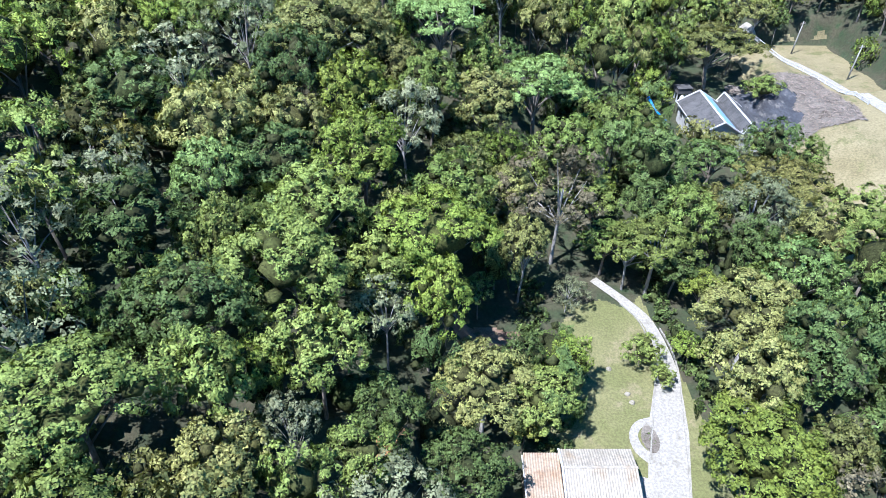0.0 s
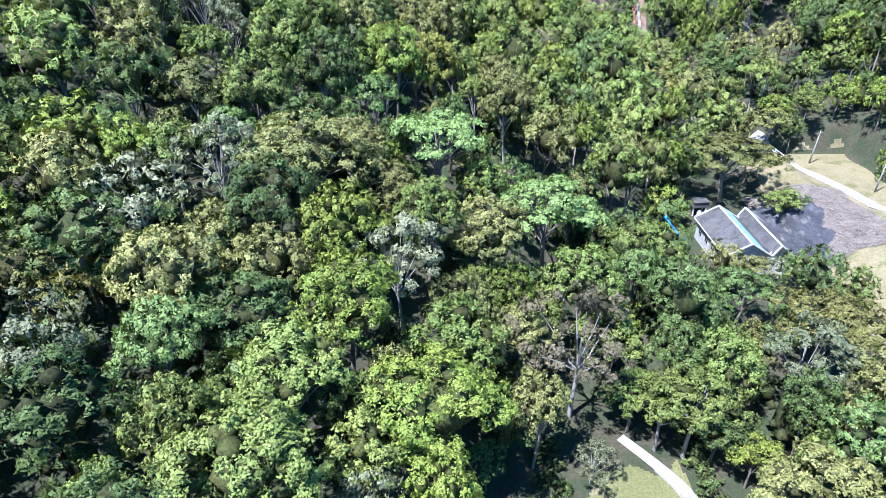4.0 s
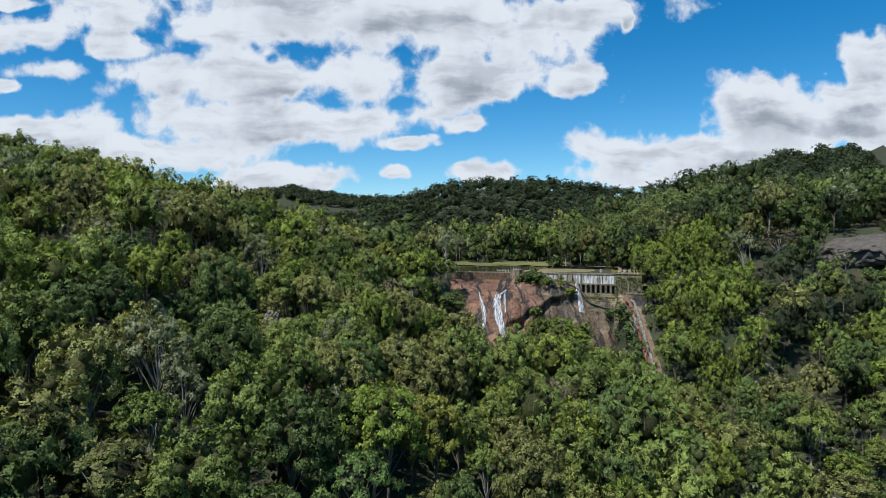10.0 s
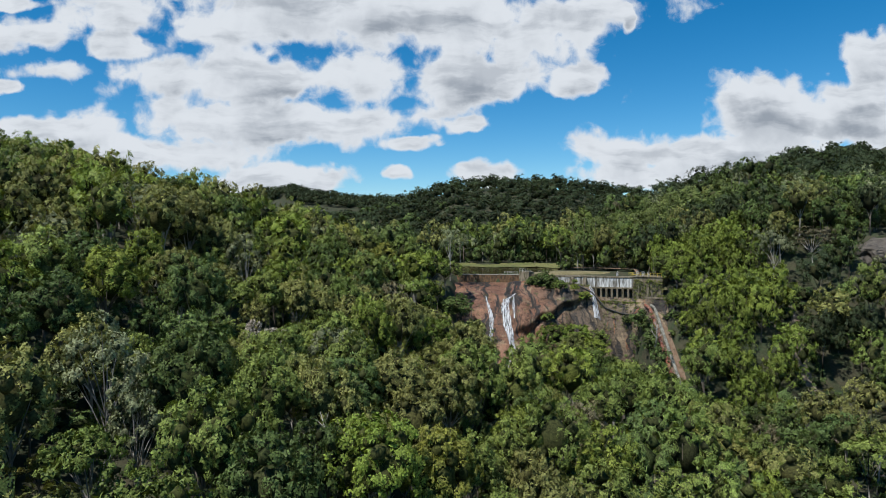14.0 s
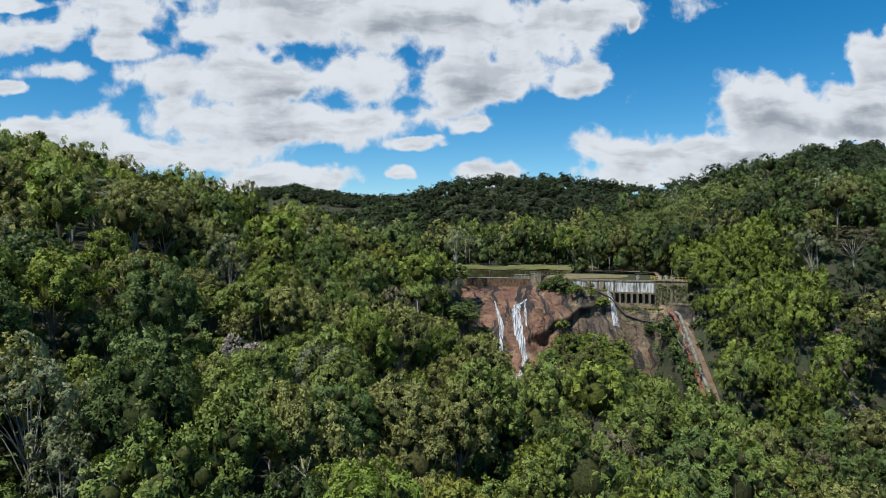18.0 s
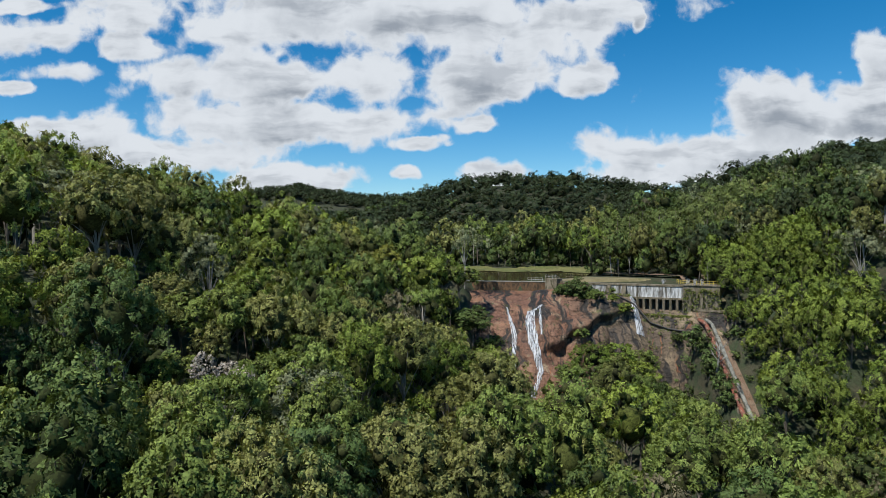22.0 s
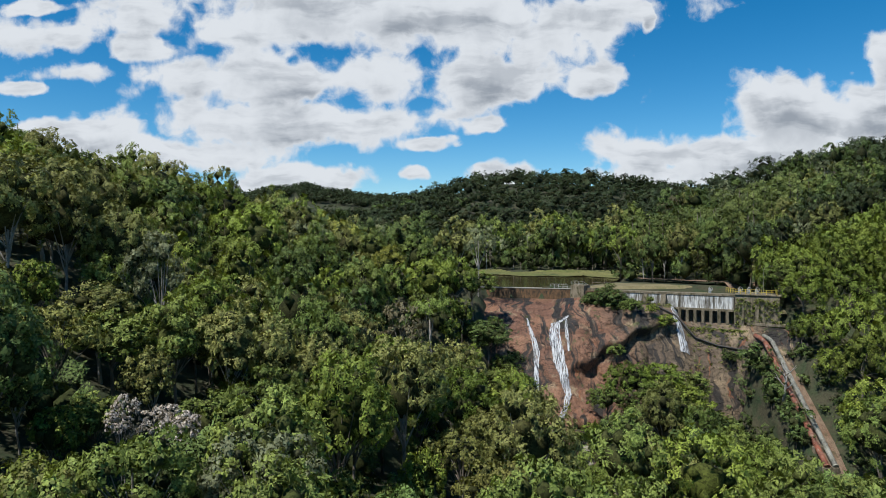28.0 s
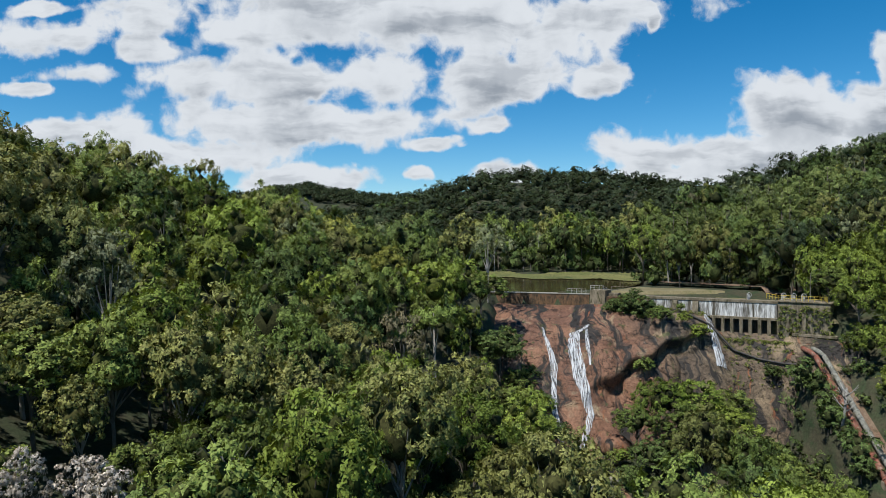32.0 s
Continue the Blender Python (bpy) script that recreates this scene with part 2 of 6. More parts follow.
CONCRETE = mottled("pale_concrete", [(0.262, 0.242, 0.200), (0.280, 0.260, 0.218), (0.225, 0.205, 0.165)], 0.35, 0.85, 10, 0.01)
STAINED = mottled("stained_concrete", [(0.12, 0.098, 0.062), (0.235, 0.195, 0.135), (0.062, 0.058, 0.024)], 0.8, 0.9, 7, 0.06, (1, 1, 0.35))
RUSTY_WALL = mottled("mossy_wall", [(0.05, 0.036, 0.022), (0.155, 0.088, 0.045), (0.03, 0.03, 0.018)], 1.3, 0.92, 5, 0.12, (1, 1, 0.45))
WHITEWASH = mottled("peeling_whitewash", [(0.085, 0.072, 0.050), (0.62, 0.61, 0.58), (0.14, 0.125, 0.10)], 1.5, 0.85, 4, 0.03, (1, 1, 0.12))
DARK_NICHE = mottled("dark_concrete", [(0.07, 0.065, 0.055), (0.12, 0.11, 0.095)], 0.8, 0.8, 7, 0.03)
RED_PIPE = mottled("rusty_pipe", [(0.25, 0.085, 0.05), (0.17, 0.075, 0.05), (0.30, 0.22, 0.16)], 0.9, 0.75, 6, 0.01)
GREY_PIPE = mottled("grey_pipe", [(0.17, 0.165, 0.13), (0.27, 0.26, 0.22), (0.10, 0.095, 0.07)], 0.9, 0.8, 6, 0.01)
DARK_PIPE = painted("dark_pipe", (0.05, 0.045, 0.04), 0.6, 0.3)
CREAM_ROOF = mottled("cream_roof_sheet", [(0.285, 0.248, 0.190), (0.305, 0.270, 0.212), (0.26, 0.205, 0.140)], 0.3, 0.55, 10, 0.004)
TAN_ROOF = mottled("tan_roof_sheet", [(0.27, 0.19, 0.12), (0.30, 0.235, 0.165), (0.235, 0.15, 0.09)], 0.4, 0.6, 10, 0.004)
GREY_ROOF = mottled("grey_roof_sheet", [(0.066, 0.063, 0.060), (0.098, 0.094, 0.088), (0.045, 0.043, 0.040)], 0.45, 0.8, 9, 0.01)
SKYLIGHT = painted("blue_roof_strip", (0.20, 0.36, 0.55), 0.35, 0.08)
WHITE_PAINT = painted("white_paint", (0.46, 0.45, 0.43), 0.6, 0.14)
BLUE_PLASTIC = painted("blue_plastic", (0.02, 0.22, 0.62), 0.4, 0.1)
WOOD = mottled("weathered_timber", [(0.22, 0.18, 0.14), (0.30, 0.26, 0.21)], 1.5, 0.9, 8, 0.01, (1, 1, 0.2))
YELLOW_PAINT = painted("yellow_paint", (0.62, 0.46, 0.07), 0.6, 0.15)
GLASS = painted("dark_window_glass", (0.02, 0.025, 0.03), 0.12, 0.0)
SLOPE_SHEET = mottled("black_slope_sheet", [(0.035, 0.036, 0.040), (0.06, 0.062, 0.068), (0.16, 0.15, 0.13)], 0.35, 0.6, 6, 0.06, (1.6, 0.5, 1))
STRAW = mottled("dry_straw", [(0.21, 0.165, 0.125), (0.27, 0.22, 0.175), (0.12, 0.095, 0.07)], 0.7, 0.95, 6, 0.02)
DRY_BRUSH = mottled("dry_brush", [(0.135, 0.115, 0.09), (0.18, 0.155, 0.125), (0.08, 0.066, 0.048)], 0.5, 0.95, 12, 0.15)


def granite():
    """Brown-red and tan rock in broad patches, with dark wet runs, pale runs of lime, bedding cracks and moss."""
    m, N = material("granite")
    at = place(N)
    bend = N.vec("ADD", at, N.vec("MULTIPLY", N.vec("SUBTRACT", N.add("ShaderNodeTexNoise", {"Vector": at, "Scale": 0.12, "Detail": 3.0}).outputs["Color"], (0.5, 0.5, 0.5)), (9.0, 9.0, 9.0)))
    runs = N.vec("MULTIPLY", bend, (1.0, 0.12, 0.16))
    east = N.add("ShaderNodeSeparateXYZ", {0: bend}).outputs[0]
    warm = N.mix(N.span(N.noise(bend, 0.11, 5.0, 0.6), 0.40, 0.60), (0.230, 0.118, 0.068, 1), (0.150, 0.075, 0.046, 1))
    cool = N.mix(N.span(N.noise(bend, 0.14, 6.0, 0.62), 0.40, 0.60), (0.175, 0.128, 0.080, 1), (0.115, 0.082, 0.054, 1))
    colour = N.mix(N.span(east, 27, 42), warm, cool)
    colour = N.mix(N.math("MULTIPLY", N.span(N.noise(N.vec("ADD", bend, (31, 5, 9)), 0.20, 6.0, 0.65), 0.55, 0.64), 0.8), colour, (0.290, 0.215, 0.130, 1))
    colour = N.mix(N.span(N.noise(runs, 0.42, 6.0, 0.64), 0.49, 0.58), colour, (0.028, 0.024, 0.020, 1))
    colour = N.mix(N.math("MULTIPLY", N.span(N.noise(runs, 0.62, 5.0, 0.6), 0.62, 0.70), 0.8), colour, (0.270, 0.095, 0.038, 1))
    colour = N.mix(N.math("MULTIPLY", N.span(N.noise(runs, 1.5, 6.0, 0.65), 0.64, 0.74), 0.7), colour, (0.28, 0.26, 0.225, 1))
    beds = N.noise(N.vec("MULTIPLY", bend, (0.10, 0.35, 0.9)), 0.8, 5.0, 0.6)
    crack = N.span(N.math("ABSOLUTE", N.math("SUBTRACT", beds, 0.5)), 0.0, 0.012, 1.0, 0.0)
    colour = N.mix(N.math("MULTIPLY", crack, 0.85), colour, (0.022, 0.020, 0.017, 1))
    colour = N.mix(N.math("MULTIPLY", N.span(N.noise(at, 0.42, 8.0, 0.72), 0.58, 0.65), 0.8), colour, (0.070, 0.080, 0.026, 1))
    grain = N.noise(at, 1.9, 10.0, 0.78)
    k = N.span(grain, 0.3, 0.7, 0.55, 1.40)
    colour = N.mix(1.0, colour, N.add("ShaderNodeCombineColor", {0: k, 1: k, 2: k}).outputs[0], "MULTIPLY")
    finish(N, colour, 0.6, N.math("SUBTRACT", N.math("ADD", grain, N.noise(runs, 1.2, 6.0)), N.math("MULTIPLY", crack, 0.8)), 0.30)
    return m


def falling_water():
    """White water in threads, with gaps between them."""
    m, N = material("falling_water")
    at = N.vec("MULTIPLY", place(N), (1.7, 0.16, 0.16))
    thread = N.noise(at, 3.0, 7.0, 0.72)
    p = N.add("ShaderNodeBsdfPrincipled", {"Base Color": N.mix(N.span(thread, 0.36, 0.62), (0.30, 0.31, 0.32, 1), (0.55, 0.56, 0.57, 1)), "Roughness": 0.45})
    N.put(p.inputs["Normal"], N.add("ShaderNodeBump", {"Height": thread, "Distance": 0.12}))
    gap = N.add("ShaderNodeBsdfTransparent")
    N.add("ShaderNodeOutputMaterial", {0: N.add("ShaderNodeMixShader", {0: N.span(thread, 0.36, 0.60, 0.12, 0.90), 1: gap, 2: p})})
    return m


def still_water(name, tint):
    m, N = material(name)
    at = place(N)
    p = finish(N, N.mix(N.noise(at, 0.15, 3.0), (*tint, 1), tuple(c * 1.6 for c in tint) + (1,)), 0.06, N.noise(at, 3.0, 4.0), 0.01, 0.0, 0.5)
    return m


GRANITE, FALLING, POND = granite(), falling_water(), still_water("pond_water", (0.05, 0.042, 0.018))
MUD_WATER = still_water("muddy_water", (0.30, 0.17, 0.07))


# ---------------------------------------------------------------- lie of the land
def sst(a, b, v):
    k = np.clip((np.asarray(v, float) - a) / (b - a), 0, 1)
    return k * k * (3 - 2 * k)


def ramp(v, soft):
    """max(v, 0) with a rounded foot."""
    v = np.asarray(v, float)
    return soft * np.logaddexp(0, v / soft)


def wall_y(x):
    """The line of the dam's face."""
    return np.where(np.asarray(x) < 28, 262.5 - 0.36 * (np.asarray(x) - 26), np.where(np.asarray(x) < 57.7, 260.3 - 0.616 * (np.asarray(x) - 28), 242 - 1.15 * (np.asarray(x) - 57.7)))


def axis_x(y):
    return 24 + 40 * sst(45, 165, y)


HUMPS = ((-6, 128, 30, 22, 5.0), (44, 160, 15, 12, 4.0), (80, 216, 13, 18, 7.0), (-34, 178, 14, 14, -3.0), (-22, 236, 16, 20, -3.0), (-80, 216, 34, 26, 4.0), (100, 250, 22, 20, 5.0))


def far_hills(x, y):
    """The hills that close the view: one behind the pond, one to its right that climbs away, a blue ridge far behind."""
    mid = 84 + 30 * sst(-90, 45, x) - 9 * sst(85, 165, x) - 24 * sst(165, 330, x)
    mid = 58 + (mid - 58) * sst(375, 625, y) - 0.12 * np.clip(y - 640, 0, 400)
    line = np.where(x > 167, 431 + 1.2 * (x - 167), 431 + 0.5 * (167 - x))
    side = np.where(x > 167, 99 + 0.195 * (x - 167), 99 - 0.20 * (167 - x)) + 2.5 * np.sin(x * 0.045)
    side = side - 46 * sst(112, 55, x)
    side = 57 + (side - 57) * sst(-190, 0, y - line) - 0.25 * np.clip(y - line - 20, 0, 300)
    ridge = 155 + 4 * np.sin(x * 0.021 + 1.0) + 9 * np.exp(-((x + 268) / 22) ** 2) + 4 * np.exp(-((x + 330) / 25) ** 2) - 0.05 * np.abs(x + 300)
    ridge = 50 + (ridge - 50) * sst(900, 1310, y) - 0.1 * np.clip(y - 1340, 0, 3000)
    return np.maximum(np.maximum(mid, side), np.where(x < 250, ridge, 0))


def ground(x, y):
    """Height of the ground: a valley that climbs to a rock step, a terrace with a pond above it, hills all round."""
    x, y = np.asarray(x, float), np.asarray(y, float)
    yl = np.minimum(y, 238)
    s = axis_x(yl) - x
    s0 = 10 + 40 * sst(170, 225, yl)
    base = 7.6 + 4.6 * sst(60, 110, yl) + 10 * sst(115, 200, yl) + 0.30 * np.clip(yl - 200, 0, 90) - 0.05 * np.clip(30 - yl, 0, 300)
    left = 0.29 * ramp(s - s0 - 4, 3) + 0.17 * ramp(s - s0 - 75, 8)
    left = left + 3.2 * sst(14, 40, s) * (1 - sst(175, 215, yl)) * sst(25, 70, yl)
    left = np.where(left > 42, 42 + 0.35 * (left - 42), left)
    right = 5.6 * sst(62, 74, x) * sst(70, 100, yl) * (1 - sst(160, 190, yl)) + 0.42 * ramp(x - 84, 5) * sst(40, 120, yl)
    right = np.where(right > 45, 45 + 0.25 * (right - 45), right)
    lower = base + left + right
    for cx, cy, wx, wy, amp in HUMPS:
        lower = lower + amp * np.exp(-((x - cx) / wx) ** 2 - ((y - cy) / wy) ** 2)
    ya = 222 - 26 * sst(53, 61, x) + 6 * sst(75, 130, x) - 62 * sst(4, -34, x)
    yb = 262 - 21 * sst(53, 61, x)
    k = np.clip((y - ya) / (yb - ya), 0, 1)
    crest = 11.2 * sst(-22, -62, x) + 0.225 * ramp(-x - 58, 6)
    upper = 56.6 + np.where(crest > 36, 36 + 0.5 * (crest - 36), crest) + 11 * sst(66, 100, x) + 0.10 * np.clip(ramp(x - 100, 10), 0, 200)
    upper = upper + 10 * sst(350, 392, y) * sst(-30, 30, x)
    upper = upper - 0.10 * np.clip(y - 262, 0, 150) * sst(-30, -70, x)
    k = np.where(x < -20, np.maximum(k, sst(150, 215, y) * sst(-30, -70, x)), k)
    h = lower * (1 - k) + np.maximum(upper, lower * (y < 238) * (x > -20)) * k
    h = np.where(y > 262, np.maximum(h, far_hills(x, y)), h)
    cleft = sst(3, 8, x) * sst(64, 60, x) * sst(224, 236, y + 12 * sst(50, 62, x)) * sst(0.2, 1.6, wall_y(x) + 0.6 - y)
    h = h - 8.0 * cleft
    shelf = sst(54, 57, x) * sst(69, 66, x) * sst(227, 230, y) * sst(0.0, 1.0, wall_y(x) + 2.0 - y)
    h = np.where(shelf > 0, np.minimum(h, 46.6 * shelf + h * (1 - shelf)), h)
    bed = sst(54.2, 55.6, x) * sst(64, 62.2, x) * sst(202, 206, y) * sst(233, 230.5, y)
    h = h * (1 - bed) + (32.1 + 0.633 * (y - 207)) * bed
    # the stream's bed, the pond's bed and the cut for the pump house
    pond = sst(1.0, 0.82, ((x - 17) / 34) ** 2 + ((y - 306) / 40) ** 2) * sst(262, 267, y + 0.45 * (x - 20))
    h = h * (1 - pond) + 55.2 * pond
    pad = sst(1.0, 0.7, np.maximum(np.abs(x - 54) / 13, np.abs(y - 113) / 13))
    h = h * (1 - pad) + 11.8 * pad
    yard = sst(1.0, 0.75, np.maximum(np.abs(x - 19) / 19, np.abs(y - 52) / 26))
    h = h * (1 - yard) + (7.4 + 0.035 * (y - 45)) * yard
    terrace = sst(1.0, 0.8, np.maximum(np.abs(x - 80) / 13, np.abs(y - 134) / 17))
    h = h * (1 - terrace * sst(70, 76, x)) + 17.6 * terrace * sst(70, 76, x)
    return h


def g(x, y):
    return float(ground(x, y))


# ---------------------------------------------------------------- builders
def mesh_from(name, verts, tris, mats, index=None, smooth=False):
    me = bpy.data.meshes.new(name)
    verts, tris = np.ascontiguousarray(verts, np.float32), np.ascontiguousarray(tris, np.int32)
    k = tris.shape[1]
    me.vertices.add(len(verts)), me.loops.add(tris.size), me.polygons.add(len(tris))
    me.vertices.foreach_set("co", verts.ravel())
    me.loops.foreach_set("vertex_index", tris.ravel())
    me.polygons.foreach_set("loop_start", np.arange(0, tris.size, k, dtype=np.int32))
    if index is not None:
        me.polygons.foreach_set("material_index", np.ascontiguousarray(index, np.int32))
    me.polygons.foreach_set("use_smooth", np.full(len(tris), smooth) if isinstance(smooth, bool) else np.asarray(smooth, bool))
    for m in mats:
        me.materials.append(m)
    me.update(calc_edges=True)
    return me


def part(name, bm, mat, parent=None, label="", smooth=False):
    """Links a bmesh (or a mesh) as one object, under a thing or a part."""
    if isinstance(bm, bmesh.types.BMesh):
        bmesh.ops.recalc_face_normals(bm, faces=bm.faces)
        me = bpy.data.meshes.new(name)
        bm.to_mesh(me)
        bm.free()
        me.materials.append(mat)
        me.polygons.foreach_set("use_smooth", np.full(len(me.polygons), smooth))
    else:
        me = bm
    ob = new(name, me)
    if parent is not None:
        ob.parent = parent
    return tagged(ob, label)


def thing(name, label, category, at=(0, 0, 0), group="", kind=""):
    ob = new(name)
    ob.location = at
    ob.empty_display_size = 0.3
    return tagged(ob, label, category, group, kind)


def under(ob, parent):
    """Hangs ob under parent where it stands in the world."""
    ob.parent = parent
    ob.matrix_parent_inverse = Matrix.Translation(-parent.location)
    return ob


def block(bm, at, size, turn=0.0, bevel=0.0):
    m = Matrix.Translation(at) @ Matrix.Rotation(turn, 4, "Z") @ Matrix.Diagonal((*size, 1))
    made = bmesh.ops.create_cube(bm, size=1.0, matrix=m)
    if bevel:
        edges = list({e for v in made["verts"] for e in v.link_edges})
        bmesh.ops.bevel(bm, geom=edges, offset=bevel, segments=1, affect="EDGES", profile=0.6)
    return bm


def bar(bm, a, b, w, h, bevel=0.0):
    """A straight bar of w by h from a to b."""
    a, b = Vector(a), Vector(b)
    q = (b - a).to_track_quat("X", "Z").to_matrix().to_4x4()
    m = Matrix.Translation((a + b) / 2) @ q @ Matrix.Diagonal(((b - a).length, w, h, 1))
    made = bmesh.ops.create_cube(bm, size=1.0, matrix=m)
    if bevel:
        edges = list({e for v in made["verts"] for e in v.link_edges})
        bmesh.ops.bevel(bm, geom=edges, offset=bevel, segments=1, affect="EDGES", profile=0.6)
    return bm


def tube_arrays(points, radii, sides=6):
    """Verts and quads of a tapered tube along points."""
    points = [Vector(p) for p in points]
    verts, quads = [], []
    for i, (p, r) in enumerate(zip(points, radii)):
        way = (points[min(i + 1, len(points) - 1)] - points[max(i - 1, 0)]).normalized()
        side = way.cross(Vector((0.13, 0.97, 0.2))).normalized()
        up = way.cross(side)
        for j in range(sides):
            a = 2 * math.pi * j / sides
            verts.append(p + (side * math.cos(a) + up * math.sin(a)) * r)
        if i:
            o = (i - 1) * sides
            quads += [(o + j, o + (j + 1) % sides, o + sides + (j + 1) % sides, o + sides + j) for j in range(sides)]
    return np.array([v[:] for v in verts], np.float32), np.array(quads, np.int32)


def tube(bm, points, radii, sides=8):
    v, q = tube_arrays(points, radii, sides)
    made = [bm.verts.new(p) for p in v]
    for f in q:
        bm.faces.new([made[i] for i in f])
    bm.faces.new(made[:sides]), bm.faces.new(made[-sides:])
    return bm


def grid_mesh(name, xs, ys, height, mat, keep=None, lift=0.0, smooth=True):
    X, Y = np.meshgrid(xs, ys)
    Z = height(X, Y) + lift
    n = len(xs)
    v = np.stack([X, Y, Z], -1).reshape(-1, 3)
    i = np.arange(len(ys) - 1)[:, None] * n + np.arange(n - 1)[None]
    q = np.stack([i, i + 1, i + n + 1, i + n], -1).reshape(-1, 4)
    if keep is not None:
        c = v[q].mean(1)
        q = q[keep(c[:, 0], c[:, 1])]
        used, q = np.unique(q, return_inverse=True)
        v, q = v[used], q.reshape(-1, 4)
    return mesh_from(name, v, q, [mat], smooth=smooth)


def ribbon(name, line, widths, mat, lift, height=None, step=1.0):
    """A strip along a line of (x, y) that lies on the ground, four verts across."""
    pts = [Vector((*p, 0)) for p in line]
    dense, wide = [], []
    for a, b, wa, wb in zip(pts, pts[1:], widths, widths[1:]):
        n = max(2, int((b - a).length / step))
        for i in range(n):
            dense.append(a.lerp(b, i / n)), wide.append(wa + (wb - wa) * i / n)
    dense.append(pts[-1]), wide.append(widths[-1])
    for _ in range(3):
        dense = [dense[0]] + [(a + b * 2 + c) / 4 for a, b, c in zip(dense, dense[1:], dense[2:])] + [dense[-1]]
    v, q = [], []
    for i, (p, w) in enumerate(zip(dense, wide)):
        way = dense[min(i + 1, len(dense) - 1)] - dense[max(i - 1, 0)]
        side = Vector((way.y, -way.x, 0)).normalized()
        for k in (-0.5, -0.17, 0.17, 0.5):
            o = p + side * w * k
            v.append((o.x, o.y, (height or g)(o.x, o.y) + lift))
        if i:
            o = (i - 1) * 4
            q += [(o + j, o + j + 1, o + j + 5, o + j + 4) for j in range(3)]
    return mesh_from(name, np.array(v), np.array(q), [mat], smooth=True), dense


# ---------------------------------------------------------------- ground, road, lawns
def lines(*spans):
    out = []
    for a, b, step in spans:
        out += list(np.arange(a, b, step))
    return np.array(out + [spans[-1][1]], float)


tagged(new("ground", grid_mesh("ground", lines((-3000, -400, 200), (-400, -140, 10), (-140, 0, 2.5), (0, 95, 1.25), (95, 160, 2.5), (160, 420, 10), (420, 3000, 200)),
                               lines((-2500, -100, 200), (-100, 0, 10), (0, 25, 2.5), (25, 170, 1.25), (170, 290, 2.5), (290, 560, 8), (560, 1600, 60), (1600, 4500, 200)), ground, EARTH)),
       "brown and green leaf-littered forest floor of a valley", "ground", kind="structure")


def in_yard(x, y):
    edge = 0.8 * np.sin(x * 0.9) + 0.7 * np.sin(y * 0.7 + x * 0.3)
    return (x > 13.0 + edge + 0.17 * np.clip(y - 46, 0, 40)) & (x < 32.5 - 0.12 * (y - 38)) & (y > 30) & (y < 69 + edge)


def in_terrace(x, y):
    edge = 0.6 * np.sin(x * 0.8) + 0.6 * np.sin(y * 0.6)
    return ((x > 66 + edge) & (x < 86 + edge) & (y > 127 - 0.6 * (x - 66) + edge) & (y < 144 + edge)) | ((x > 75) & (x < 89 + edge) & (y > 110) & (y < 148 + edge))


def in_lower_field(x, y):
    edge = 0.9 * np.sin(x * 0.5) + 0.8 * np.sin(y * 0.4)
    return (x > 61 + edge) & (x < 88) & (y > 76 + edge) & (y < 111 + 0.2 * (x - 62) + edge)


def in_black_slope(x, y):
    edge = 0.5 * np.sin(x * 1.1) + 0.5 * np.sin(y * 0.9)
    return (x > 61.5) & (x < 69.5 + edge + 0.2 * (y - 118)) & (y > 107 + 0.25 * (x - 61) + edge) & (y < 128 - 0.5 * (x - 62) + edge + 2)


def in_brush_slope(x, y):
    edge = 0.7 * np.sin(x * 1.0 + 1) + 0.6 * np.sin(y * 0.8)
    return (x > 61.5) & (x < 78 + edge) & (y > 107 + edge) & (y < 132 - 0.3 * (x - 66) + edge) & ~in_black_slope(x, y)


def in_dam_lawn(x, y):
    return (y > wall_y(x) + 0.6) & (y < wall_y(x) + 24 + 1.5 * np.sin(x * 0.4) - 0.25 * np.clip(x - 40, 0, 30)) & (x > 30 + 0.8 * np.clip(y - 262, 0, 40)) & (x < 66)


for label, test, mat, box in (
        ("mown green lawn with dry patches round the cottage", in_yard, LAWN, (4, 34, 30, 79)),
        ("dry yellow grass terrace beside the pump house", in_terrace, DRY_LAWN, (64, 97, 108, 163)),
        ("sunny dry grass field below the terrace", in_lower_field, DRY_LAWN, (59, 90, 74, 116)),
        ("steep bank covered with black sheet", in_black_slope, SLOPE_SHEET, (60, 74, 105, 132)),
        ("steep bank of dry cut brush", in_brush_slope, DRY_BRUSH, (60, 80, 104, 134)),
        ("grass strip behind the dam wall", in_dam_lawn, DRY_LAWN, (28, 68, 236, 292))):
    tagged(new("bank" if "bank" in label else "lawn", grid_mesh("lawn", np.arange(box[0], box[1], 0.33), np.arange(box[2], box[3], 0.33), ground, mat, test, 0.36 if "brush" in label else 0.30 if "bank" in label else 0.2 if "terrace" in label else 0.13)),
           label, "grass" if "grass" in label or "lawn" in label else "bank", kind="structure")

def bare_patch(x, y):
    e = 0.5 * np.sin(x * 1.3) + 0.4 * np.sin(y * 1.7)
    return ((x - 6.5) / (6.5 + e)) ** 2 + ((y - 62 + 0.1 * x) / (2.0 + 0.4 * e)) ** 2 < 1


tagged(new("bare_earth", grid_mesh("bare_earth", np.arange(-3, 18, 0.4), np.arange(56, 68, 0.4), ground, RED_EARTH, bare_patch, 0.17)),
       "bare reddish earth track at the lawn's edge", "earth", kind="structure")
def muddy_pool(x, y):
    e = 0.3 * np.sin(x * 2.3) + 0.3 * np.sin(y * 2.1)
    return ((x + 5.9) / (1.7 + e)) ** 2 + ((y - 42) / (2.6 + e)) ** 2 < 1


